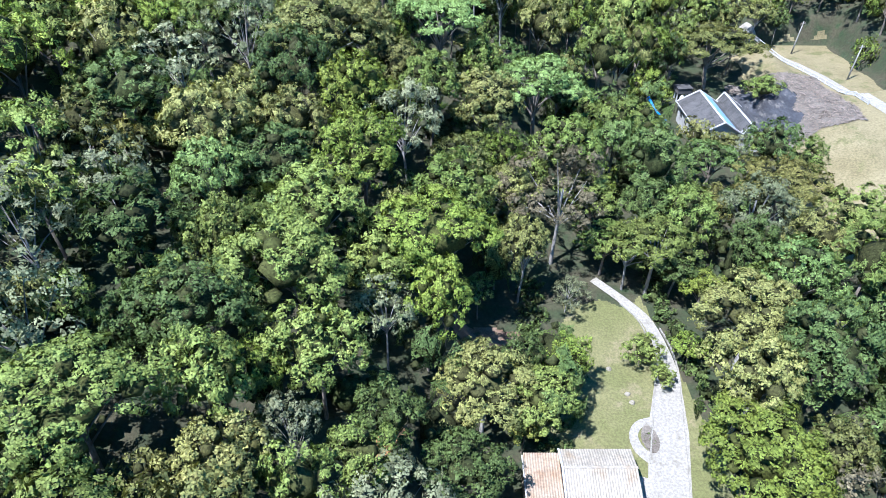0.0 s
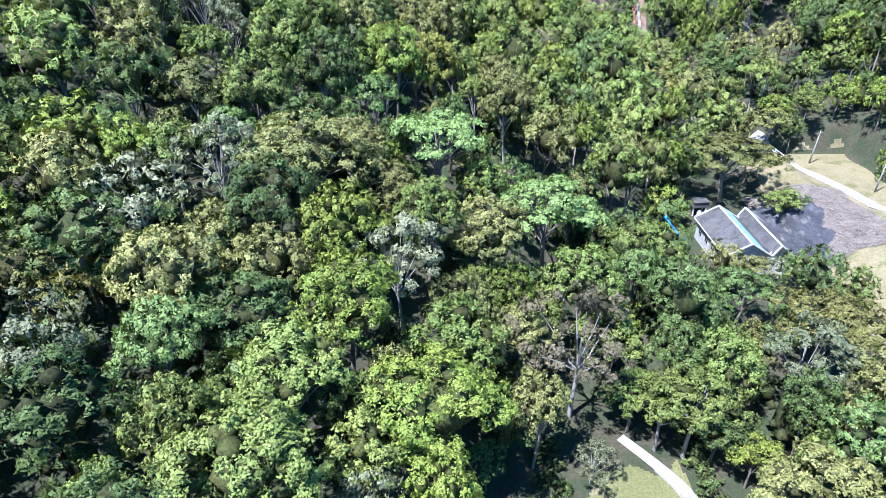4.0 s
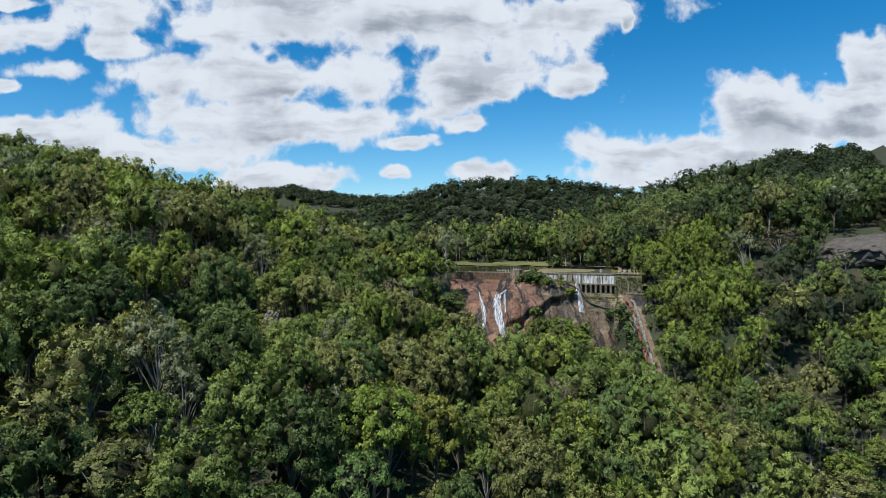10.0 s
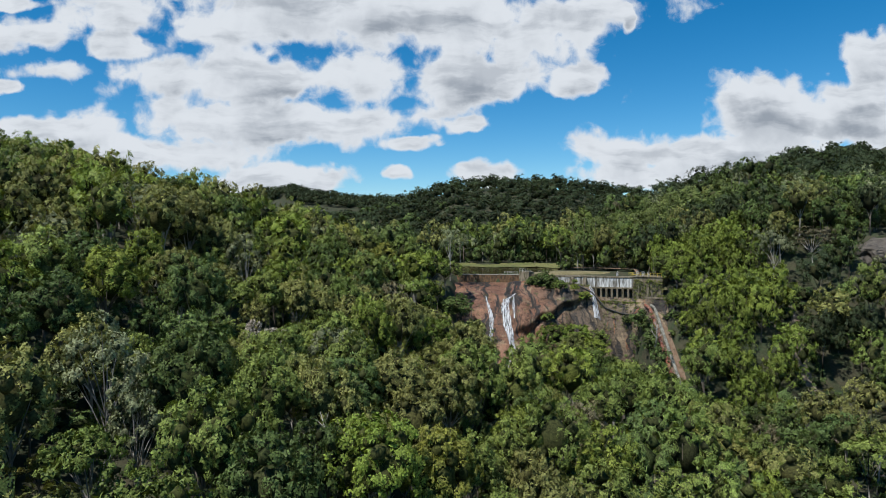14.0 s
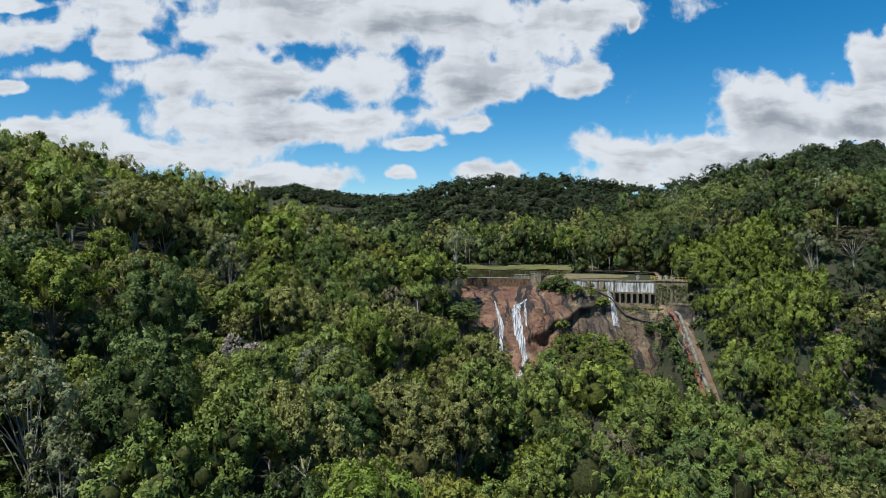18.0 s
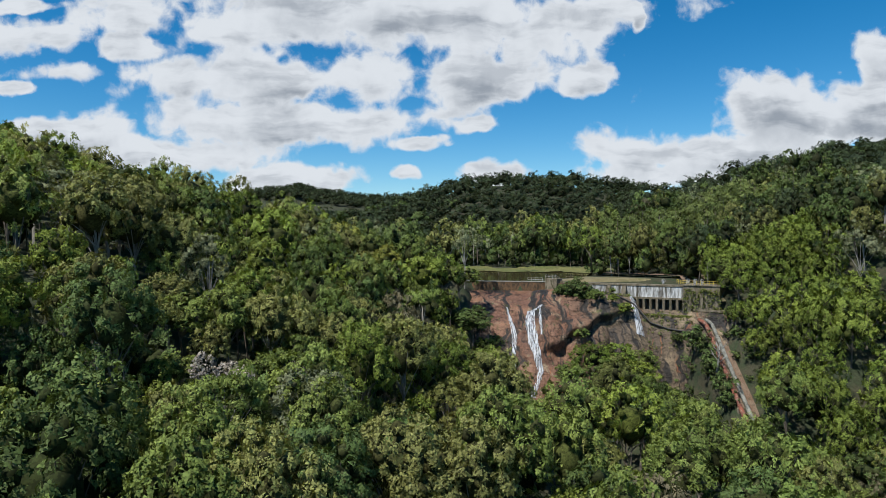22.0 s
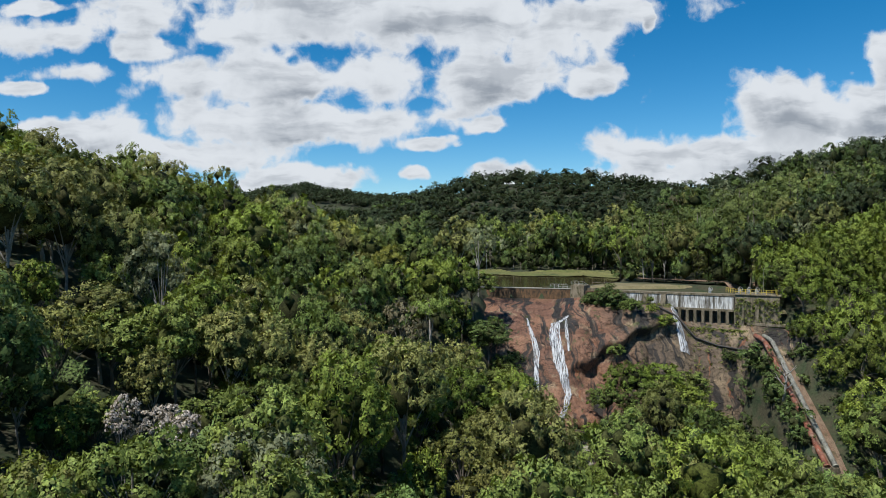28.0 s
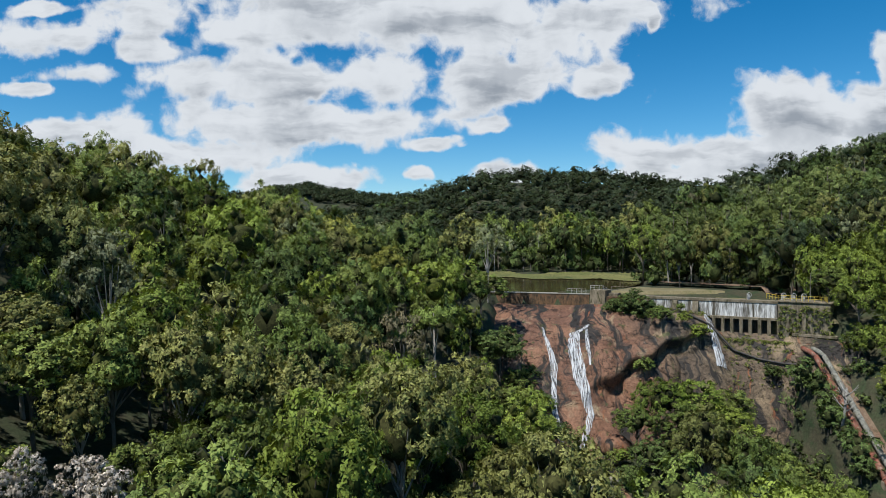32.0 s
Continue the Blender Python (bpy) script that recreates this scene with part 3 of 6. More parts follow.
tagged(new("pool", grid_mesh("pool", np.arange(-10, 0, 0.3), np.arange(37, 47, 0.3), lambda x, y: ground(-5.9, 42) + 0 * x + 0.35, MUD_WATER, muddy_pool)),
       "small muddy brown pool under the trees", "water", kind="structure")

ROAD = [(22.6, 28), (24.3, 38), (26.6, 47), (28.8, 55.5), (29.2, 60), (28.4, 65.4), (25.6, 69.6), (22.5, 73.5)]
road_mesh, road_line = ribbon("road", ROAD, [4.6, 4.6, 4.6, 2.9, 1.8, 1.6, 1.5, 1.4], CONCRETE, 0.2)
tagged(new("road", road_mesh), "sunlit pale concrete drive curving past the cottage", "road", kind="structure")


def kerbs():
    """A row of kerb stones on either side of the drive."""
    for side, a, b in ((1, 3, 34), (-1, 14, 40)):
        stones = thing("kerb", "low pale concrete kerb along the drive", "kerb", kind="structure")
        for i in range(a, min(b, len(road_line) - 1)):
            p, q = road_line[i], road_line[i + 1]
            n = Vector((q.y - p.y, p.x - q.x, 0)).normalized()
            w = (2.1 if i < 14 else 2.1 - 0.05 * (i - 14)) * side
            c, d = p + n * w, q + n * w
            bm = bar(bmesh.new(), (c.x, c.y, g(c.x, c.y) + 0.2), (d.x, d.y, g(d.x, d.y) + 0.2), 0.16, 0.28, 0.02)
            part("kerb_stone", bm, CONCRETE, stones)


kerbs()
path_mesh, path_line = ribbon("footpath", [(24.6, 42.2), (22.4, 44.2), (22.1, 46.3), (23.1, 47.9), (25.2, 48.3)], [1.5, 1.3, 1.0, 1.0, 1.1], CONCRETE, 0.19, None, 0.5)
tagged(new("footpath", path_mesh), "curved pale concrete footpath round a planting bed", "path", kind="structure")
yard_mesh, _ = ribbon("forecourt", [(20.5, 40.0), (22.6, 39.2), (25, 38.4)], [2.6, 3.0, 4.2], CONCRETE, 0.17, None, 0.5)
tagged(new("forecourt", yard_mesh), "pale concrete forecourt beside the cottage", "pavement", kind="structure")


def corrugated(x0, x1, y0, y1, z0, z1, pitch=0.28, depth=0.035, thick=0.03):
    """A sheet with waves across x that rises from (y0, z0) to (y1, z1)."""
    n = int((x1 - x0) / pitch * 4)
    xs = np.linspace(x0, x1, n + 1)
    wave = depth * np.sin(np.arange(n + 1) * math.pi / 2)
    rows = [(y0 + (y1 - y0) * k, z0 + (z1 - z0) * k) for k in np.linspace(0, 1, 5)]
    v = []
    for y, z in rows:
        v += [(x, y, z + w) for x, w in zip(xs, wave)]
    m = len(v)
    v += [(x, y, z - thick) for x, y, z in v]
    q, s = [], n + 1
    for r in range(4):
        for i in range(n):
            a = r * s + i
            q += [(a, a + 1, a + s + 1, a + s), (m + a, m + a + s, m + a + s + 1, m + a + 1)]
    for i in range(n):
        q += [(i, m + i, m + i + 1, i + 1), (4 * s + i, 4 * s + i + 1, m + 4 * s + i + 1, m + 4 * s + i)]
    return np.array(v), np.array(q)


def framed_window(parent, at, w, h, along="x"):
    """Frame, sill and two panes in a wall that faces -y or +x."""
    def size(a, b, c):
        return (a, b, c) if along == "x" else (b, a, c)
    x, y, z = at
    win = part("window", block(bmesh.new(), at, size(w, 0.05, h)), GLASS, parent)
    fr = bmesh.new()
    for dz in (-h / 2, h / 2):
        block(fr, (x, y, z + dz), size(w + 0.1, 0.1, 0.07))
    for k in (-0.5, 0, 0.5):
        block(fr, (x + (w * k if along == "x" else 0), y + (w * k if along == "y" else 0), z), size(0.06, 0.1, h))
    part("window_frame", fr, WHITE_PAINT, win)
    part("sill", block(bmesh.new(), (x, y - (0.06 if along == "x" else 0), z - h / 2 - 0.06), size(w + 0.2, 0.2, 0.06), 0, 0.01), CONCRETE, win)


def cottage():
    z0 = 7.5
    house = thing("cottage", "white rendered cottage with a cream corrugated roof beside the drive", "house")
    walls = part("wall", block(bmesh.new(), (16.3, 38.7, z0 + 1.75), (7.0, 4.4, 3.5), 0, 0.03), WHITE_PAINT, house, "white rendered walls")
    part("wing_wall", block(bmesh.new(), (10.7, 38.5, z0 + 1.5), (3.7, 4.2, 3.0), 0, 0.03), WHITE_PAINT, house, "white rendered walls")
    for name, box, mat, label in (("roof", (12.45, 20.2, 35.9, 39.0, 11.15, 12.0), CREAM_ROOF, "cream corrugated roof sheets"),
                                  ("roof", (12.45, 20.2, 41.7, 39.0, 11.4, 12.0), CREAM_ROOF, "cream corrugated roof sheets"),
                                  ("wing_roof", (8.55, 12.35, 36.2, 41.2, 10.7, 11.45), TAN_ROOF, "tan corrugated roof sheets")):
        v, q = corrugated(*box)
        part(name, mesh_from(name, v, q, [mat]), mat, house, label)
    part("ridge_cap", bar(bmesh.new(), (12.4, 39.0, 12.05), (20.25, 39.0, 12.05), 0.34, 0.06, 0.015), CREAM_ROOF, house)
    part("verge", bar(bmesh.new(), (12.4, 35.9, 11.25), (12.4, 39.0, 12.08), 0.22, 0.16, 0.02), WHITE_PAINT, house, "white verge board")
    part("verge", bar(bmesh.new(), (12.4, 39.0, 12.08), (12.4, 41.7, 11.48), 0.22, 0.16, 0.02), WHITE_PAINT, house, "white verge board")
    part("gutter", tube(bmesh.new(), [(12.4, 35.82, 11.08), (20.2, 35.82, 11.08)], [0.08, 0.08], 8), WHITE_PAINT, house)
    part("wing_gutter", tube(bmesh.new(), [(8.5, 36.0, 10.6), (8.5, 41.3, 10.85)], [0.08, 0.08], 8), WHITE_PAINT, house)
    for x in (14.0, 16.0):
        framed_window(house, (x, 36.48, z0 + 1.9), 1.1, 1.2)
    framed_window(house, (10.6, 36.38, z0 + 1.8), 1.2, 1.0)
    door = part("door", block(bmesh.new(), (18.2, 36.47, z0 + 1.05), (0.9, 0.06, 2.1), 0, 0.01), WOOD, house, "brown timber door")
    part("handle", tube(bmesh.new(), [(18.55, 36.40, z0 + 1.0), (18.55, 36.40, z0 + 1.14)], [0.02, 0.02], 6), GREY_PIPE, door)
    part("plinth", block(bmesh.new(), (14.6, 38.6, z0 + 0.1), (12.0, 4.9, 0.3), 0, 0.03), STAINED, house)
    fence = thing("bamboo_edging", "low timber edging of poles beside the cottage path", "fence")
    for i in range(7):
        y = 40.8 - 0.75 * i
        part("pole", tube(bmesh.new(), [(21.2 + 0.1 * i, y, g(21.2, y) - 0.1), (21.3 + 0.1 * i, y - 0.7, g(21.3, y) + 0.5)], [0.06, 0.05], 6), WOOD, fence)


cottage()


def boulder(name, at, size, mat, label, seed, category="boulder", group=""):
    bm = bmesh.new()
    bmesh.ops.create_icosphere(bm, subdivisions=3, radius=1.0)
    for v in bm.verts:
        p = v.co.copy()
        n = noise.fractal(p * 1.1 + Vector((seed * 3.1, seed, 0)), 1.0, 2.0, 4)
        c = noise.cell(p * 0.9 + Vector((seed, 0, seed * 2.0)))
        v.co = Vector((p.x * size[0], p.y * size[1], p.z * size[2])) * (1 + 0.22 * n + 0.06 * c)
    ob = part(name, bm, mat, None, "", True)
    ob.location = at
    return tagged(ob, label, category, group)


def planting_bed():
    """The oval bed inside the curved path."""
    xs, ys = np.arange(22.6, 26.0, 0.12), np.arange(43.6, 47.9, 0.12)
    inside = lambda x, y: ((x - 24.1) / 1.0) ** 2 + ((y - 45.7) / 1.9) ** 2 < 1
    tagged(new("planting_bed", grid_mesh("planting_bed", xs, ys, ground, DRY_BRUSH, inside, 0.24)), "oval planting bed of dry mulch", "flower bed", kind="structure")


planting_bed()
PALE_STONE = mottled("pale_stone", [(0.24, 0.21, 0.15), (0.29, 0.265, 0.21), (0.17, 0.155, 0.115)], 1.0, 0.9, 6, 0.05)
for i, (x, y) in enumerate(((21.4, 56.2), (23.2, 50.9), (22.9, 52.2))):
    boulder("garden_boulder", (x, y, g(x, y) + 0.15), (0.36, 0.32, 0.34), PALE_STONE, "pale rounded stone set in the lawn", i, "stone", "stones on the lawn")


# ---------------------------------------------------------------- pump house and its terrace
def pump_house():
    z0, eave, top = 11.7, 15.8, 18.0
    house = thing("pump_house", "white walled pump house with twin grey gable roofs", "building")
    part("wall", block(bmesh.new(), (48.1, 114.0, (z0 + eave) / 2), (0.3, 13.4, eave - z0), 0, 0.02), WHITE_PAINT, house, "white side wall")
    part("wall", block(bmesh.new(), (60.2, 113.2, (z0 + eave - 1.2) / 2), (0.3, 13.0, eave - z0 - 1.2), 0, 0.02), WHITE_PAINT, house, "white side wall")
    for y, w in ((107.4, 0.3), (120.7, 0.3)):
        bm = bmesh.new()
        shape = [(48.0, z0), (60.3, z0), (60.3, eave - 1.2), (56.6, top - 0.5), (55.2, eave - 0.1), (51.6, top - 0.1), (48.0, eave - 0.1)]
        lo, hi = [[bm.verts.new((x, yy, z)) for x, z in shape] for yy in (y - w / 2, y + w / 2)]
        bm.faces.new(lo), bm.faces.new(hi[::-1])
        for i in range(len(shape)):
            j = (i + 1) % len(shape)
            bm.faces.new((lo[i], lo[j], hi[j], hi[i]))
        part("gable_wall", bm, WHITE_PAINT, house, "white gable wall")
    slopes = (((47.5, eave - 0.05), (51.6, top), GREY_ROOF, "grey roof slope"), ((51.6, top), (55.3, eave), GREY_ROOF, "grey roof slope"),
              ((55.4, eave), (56.6, top - 0.4), GREY_ROOF, "grey roof slope"), ((56.6, top - 0.4), (60.9, eave - 1.3), GREY_ROOF, "grey roof slope"))
    for (xa, za), (xb, zb), mat, label in slopes:
        roof = None
        for k in range(6):
            ya = 106.7 + k * 2.42
            bm = bar(bmesh.new(), (xa, ya + 1.2, za + 0.05 + 0.004 * (k % 2)), (xb, ya + 1.2, zb + 0.05 + 0.004 * (k % 2)), 2.40, 0.08, 0.01)
            part("roof_sheet", bm, mat, house)
    part("skylight", bar(bmesh.new(), (52.3, 114, top - 0.25), (53.9, 114, top - 1.2), 14.3, 0.06), SKYLIGHT, house, "pale blue translucent roof strip")
    for x, z in ((51.6, top + 0.12), (56.6, top - 0.28)):
        part("ridge_cap", bar(bmesh.new(), (x, 106.6, z), (x, 121.2, z), 0.4, 0.1, 0.02), WHITE_PAINT, house, "white ridge capping")
    for a, b in (((47.5, eave), (51.6, top + 0.1)), ((51.6, top + 0.1), (55.3, eave)), ((55.4, eave), (56.6, top - 0.3)), ((56.6, top - 0.3), (60.9, eave - 1.3))):
        for y in (106.6, 121.2):
            part("verge", bar(bmesh.new(), (a[0], y, a[1] + 0.05), (b[0], y, b[1] + 0.05), 0.3, 0.22, 0.02), WHITE_PAINT, house, "white verge board")
    part("gutter", tube(bmesh.new(), [(47.45, 106.7, eave - 0.15), (47.45, 121.2, eave - 0.15)], [0.1, 0.1], 8), WHITE_PAINT, house)
    for y in (109.5, 112.5, 115.5, 118.5):
        framed_window(house, (47.92, y, z0 + 2.3), 1.3, 1.1, "y")
    for x in (49.6, 53.0, 57.5):
        framed_window(house, (x, 107.22, z0 + 2.0), 1.2, 1.2)
    hut = thing("tank_tower", "dark flat-topped water tank on white legs beside the pump house", "water tank")
    zz = g(50.8, 127.5)
    part("tank", block(bmesh.new(), (50.9, 128.2, 15.3), (3.0, 2.2, 1.1), 0.1, 0.06), GREY_ROOF, hut, "dark grey tank")
    part("tank_cover", block(bmesh.new(), (50.9, 128.2, 15.95), (3.3, 2.5, 0.14), 0.1, 0.02), GREY_ROOF, hut)
    for dx in (-1.2, 1.2):
        for dy in (-0.8, 0.8):
            part("leg", tube(bmesh.new(), [(50.9 + dx, 128.2 + dy, zz - 0.2), (50.9 + dx, 128.2 + dy, 14.8)], [0.16, 0.16], 8), WHITE_PAINT, hut, "white leg")
    for x in (49.2, 50.4):
        silo = thing("vent_pipe", "thick white upright pipe beside the tank", "pipe", group="white upright pipes")
        zz = g(x, 124.0)
        part("pipe", tube(bmesh.new(), [(x, 123.6, zz - 0.2), (x, 123.6, zz + 3.2), (x, 123.4, zz + 3.7)], [0.42, 0.42, 0.3], 12), WHITE_PAINT, silo, "", True)
        part("collar", tube(bmesh.new(), [(x, 123.6, zz + 1.8), (x, 123.6, zz + 1.95)], [0.48, 0.48], 12), STAINED, silo)
    for i, (a, b) in enumerate((((43.0, 125.5), (45.0, 120.5)), ((44.6, 117.5), (43.4, 114.2)))):
        chute = thing("blue_pipe", "bright blue plastic pipe lying on the slope", "pipe", group="blue pipes")
        pts = [(a[0] + (b[0] - a[0]) * k, a[1] + (b[1] - a[1]) * k, g(a[0] + (b[0] - a[0]) * k, a[1] + (b[1] - a[1]) * k) + 1.6 - 1.0 * k) for k in np.linspace(0, 1, 6)]
        part("pipe", tube(bmesh.new(), pts, [0.32] * 6, 10), BLUE_PLASTIC, chute, "", True)
        for k in (1, 4):
            x, y, z = pts[k]
            part("support", tube(bmesh.new(), [(x, y, g(x, y) - 0.2), (x, y, z - 0.2)], [0.07, 0.07], 6), GREY_PIPE, chute)


pump_house()
TRACK = [(70.5, 152), (73.4, 143.5), (77.2, 136), (79.6, 128.5), (81.5, 118), (83, 106)]
track_mesh, track_line = ribbon("track", TRACK, [2.4, 2.4, 2.4, 2.4, 2.4, 2.4], CONCRETE, 0.26)
tagged(new("track", track_mesh), "narrow pale track along the terrace edge", "road", kind="structure")


def balustrade():
    fence = thing("balustrade", "white concrete balustrade along the terrace track", "balustrade")
    pts = track_line[4:40:2]
    for i, p in enumerate(pts):
        q = pts[min(i + 1, len(pts) - 1)]
        x, y = p.x - 1.5, p.y
        part("post", block(bmesh.new(), (x, y, g(x, y) + 0.5), (0.22, 0.22, 1.2), 0, 0.02), WHITE_PAINT, fence)
        if i + 1 < len(pts):
            x2, y2 = q.x - 1.5, q.y
            for h in (0.35, 0.95):
                part("rail", bar(bmesh.new(), (x, y, g(x, y) + h), (x2, y2, g(x2, y2) + h), 0.14, 0.16, 0.01), WHITE_PAINT, fence)


balustrade()


def utility_pole(x, y, h, lean):
    pole = thing("utility_pole", "grey concrete utility pole with a crossarm", "pole", (x, y, g(x, y)), "utility poles by the terrace")
    part("shaft", tube(bmesh.new(), [(0, 0, -0.4), (lean * 0.5, 0, h / 2), (lean, 0, h)], [0.17, 0.14, 0.1], 10), PALE_BARK, pole, "", True)
    arm = part("crossarm", block(bmesh.new(), (lean, 0, h - 0.5), (1.6, 0.12, 0.14), 0.4, 0.01), WOOD, pole)
    for k in (-0.6, 0.0, 0.6):
        part("insulator", tube(bmesh.new(), [(lean + k * math.cos(0.4), k * math.sin(0.4), h - 0.43), (lean + k * math.cos(0.4), k * math.sin(0.4), h - 0.25)], [0.05, 0.03], 6), STAINED, arm)
    return Vector((x + lean, y, g(x, y) + h - 0.3))


def cut_branches():
    """Dry cut branches lying criss-cross on the bank."""
    rng = np.random.default_rng(8)
    n = 7000
    x, y = rng.uniform(61.5, 79, n), rng.uniform(106, 133, n)
    keep = np.array([bool(in_brush_slope(a, b)) for a, b in zip(x, y)])
    x, y = x[keep], y[keep]
    z = ground(x, y) + rng.uniform(0.34, 0.70, len(x))
    way = np.stack([rng.normal(size=len(x)), rng.normal(size=len(x)), rng.normal(size=len(x)) * 0.25], 1)
    way *= (rng.uniform(0.2, 0.75, len(x)) / np.linalg.norm(way, axis=1))[:, None]
    side = np.cross(way, (0, 0, 1.0)) * 0.07 + (0, 0, 0.02)
    mid = np.stack([x, y, z], 1)
    v = np.stack([mid - way, mid + side * 1.2, mid + way, mid - side], 1).reshape(-1, 3)
    tagged(new("cut_branches", mesh_from("cut_branches", v, np.arange(len(v)).reshape(-1, 4), [STRAW])), "pale dry cut branches strewn over the bank", "branches", kind="stuff")


cut_branches()
tops = [utility_pole(79.2, 142.5, 7.5, 0.5), utility_pole(84.4, 127.5, 7.5, 0.4), utility_pole(90.0, 111.0, 7.5, 0.2)]
for a, b in zip(tops, tops[1:]):
    pts = [a.lerp(b, k) - Vector((0, 0, 2.2 * k * (1 - k))) for k in np.linspace(0, 1, 9)]
    tagged(part("power_line", tube(bmesh.new(), pts, [0.02] * 9, 4), DARK_PIPE), "thin dark power line hung between poles", "cable", "power lines")
for i, (x, y, a, b) in enumerate(((76.5, 93.0, 1.6, 1.1), (73.5, 89.5, 0.9, 0.8))):
    box = thing("site_tank", "small white box tank standing on the dry field", "tank", group="tanks on the field")
    part("body", block(bmesh.new(), (x, y, g(x, y) + b / 2), (a, 1.0, b), 0.3 * i, 0.05), WHITE_PAINT, box)
    part("cover", block(bmesh.new(), (x, y, g(x, y) + b + 0.04), (a + 0.12, 1.12, 0.08), 0.3 * i, 0.02), GREY_ROOF, box, "grey cover")


# ---------------------------------------------------------------- rock face and falls
def foot_y(x):
    return 237 - 4.5 * sst(8, 18, x) + 4.0 * sst(26, 44, x) - 15 * sst(50, 64, x)


def foot_z(x):
    return 38 - 5.0 * sst(6, 18, x) + 3.5 * sst(30, 46, x) - 1.0 * sst(52, 62, x)


BULGES = ((21, 0.42, 6.5, 0.25, 1.6), (33, 0.36, 6.0, 0.20, 2.2), (40, 0.62, 5.0, 0.2, 1.4), (12, 0.6, 5.0, 0.3, 1.0), (29, 0.70, 5.0, 0.16, 1.2))


def face(x, v):
    """A point of the rock face: x along it, v from foot to top; rounded, with ledges and bulges."""
    yf, yt, zf, zt = foot_y(x), float(wall_y(x)) - 0.2, foot_z(x), 55.0 - 3.6 * sst(46, 49, x)
    y = yf + (yt - yf) * v
    z = zf + (zt - zf) * (1 - (1 - min(v, 1.0)) ** 1.65)
    p = Vector((x * 0.16, v * 2.2, 3.0))
    push = 0.75 * noise.fractal(p * 0.6, 0.9, 2.0, 3) + 0.16 * noise.fractal(Vector((x * 0.6, v * 14, 1.0)), 0.9, 2.0, 4)
    for bx, bv, wx, wv, amp in BULGES:
        k = ((x - bx) / wx) ** 2 + ((v - bv) / wv) ** 2
        if k < 1:
            push += amp * math.sqrt(1 - k)
    brow = 0.20 + 0.016 * (x - 22) + 0.02 * math.sin(x * 0.9)
    push += 3.2 * float(sst(0.0, 0.05, v - brow) * sst(20, 25, x) * sst(45, 38, x))
    for c, a, w in ((0.50, 0.035, 0.30), (0.66, 0.025, 0.22), (0.80, 0.02, 0.35)):
        line = c + a * math.sin(x * w + 7 * c) + 0.012 * noise.noise(Vector((x * 0.8, c, 0)))
        gap = 0.5 + 0.5 * math.sin(x * 0.33 + 11 * c)
        push += (0.45 * float(sst(-0.02, 0.012, line - v)) - 0.55 * math.exp(-((v - line) / 0.013) ** 2)) * gap
    push *= 1 - sst(0.88, 1.0, v)
    return Vector((x, y - push * 0.75, z + push * 0.45))


def rock_face():
    xs, vs = np.linspace(-2, 66, 190), np.linspace(-0.12, 1.0, 84)
    v = np.array([face(float(x), float(k))[:] for k in vs for x in xs])
    n = len(xs)
    i = np.arange(len(vs) - 1)[:, None] * n + np.arange(n - 1)[None]
    q = np.stack([i, i + 1, i + n + 1, i + n], -1).reshape(-1, 4)
    tagged(new("rock_face", mesh_from("rock_face", v, q, [GRANITE], smooth=True)), "brown and grey granite rock face below the dam, streaked with water", "rock", kind="structure")


rock_face()


def waterfall(name, label, track, widths, out=0.30):
    """A sheet of water down the rock: track holds (x, v) from its lip down."""
    v, q = [], []
    dense = []
    for (a, b), (wa, wb) in zip(zip(track, track[1:]), zip(widths, widths[1:])):
        for k in np.linspace(0, 1, 10, endpoint=False):
            dense.append((a[0] + (b[0] - a[0]) * k, a[1] + (b[1] - a[1]) * k, wa + (wb - wa) * k))
    for r, (x, t, w) in enumerate(dense):
        for c, k in enumerate(np.linspace(-0.5, 0.5, 7)):
            p = face(x + k * w + 0.05 * math.sin(r * 0.9 + c), t)
            v.append(p + Vector((0, -out * (1.15 - abs(k)), out * 0.4)))
    for r in range(len(dense) - 1):
        for c in range(6):
            q.append((r * 7 + c, r * 7 + c + 1, r * 7 + c + 8, r * 7 + c + 7))
    tagged(new(name, mesh_from(name, np.array([p[:] for p in v]), np.array(q), [FALLING], smooth=True)), label, "waterfall", "waterfalls", "structure")


waterfall("waterfall", "broad white waterfall sliding down the granite", [(23.6, 0.64), (22.6, 0.61), (20.6, 0.58), (19.8, 0.48), (19.9, 0.30), (21.0, 0.13), (20.0, 0.06), (18.4, 0.0), (17.0, -0.08)], [0.8, 1.0, 1.9, 2.3, 2.4, 1.4, 1.0, 1.6, 2.4])
waterfall("waterfall", "thin white waterfall over red rock", [(14.6, 0.62), (14.9, 0.50), (15.6, 0.36), (15.2, 0.26), (14.6, 0.14), (14.8, -0.02)], [0.35, 0.8, 1.3, 0.9, 1.1, 1.6])
waterfall("waterfall", "short white waterfall under the dam wall", [(47.4, 0.99), (46.9, 0.90), (46.3, 0.82), (46.5, 0.60), (46.4, 0.30)], [1.4, 1.7, 1.0, 1.5, 1.9])
waterfall("waterfall", "thin veil of water beside the broad fall", [(22.8, 0.60), (22.3, 0.48), (22.0, 0.34)], [0.4, 0.7, 0.3], 0.2)


# ---------------------------------------------------------------- dam
TOP = 57.7


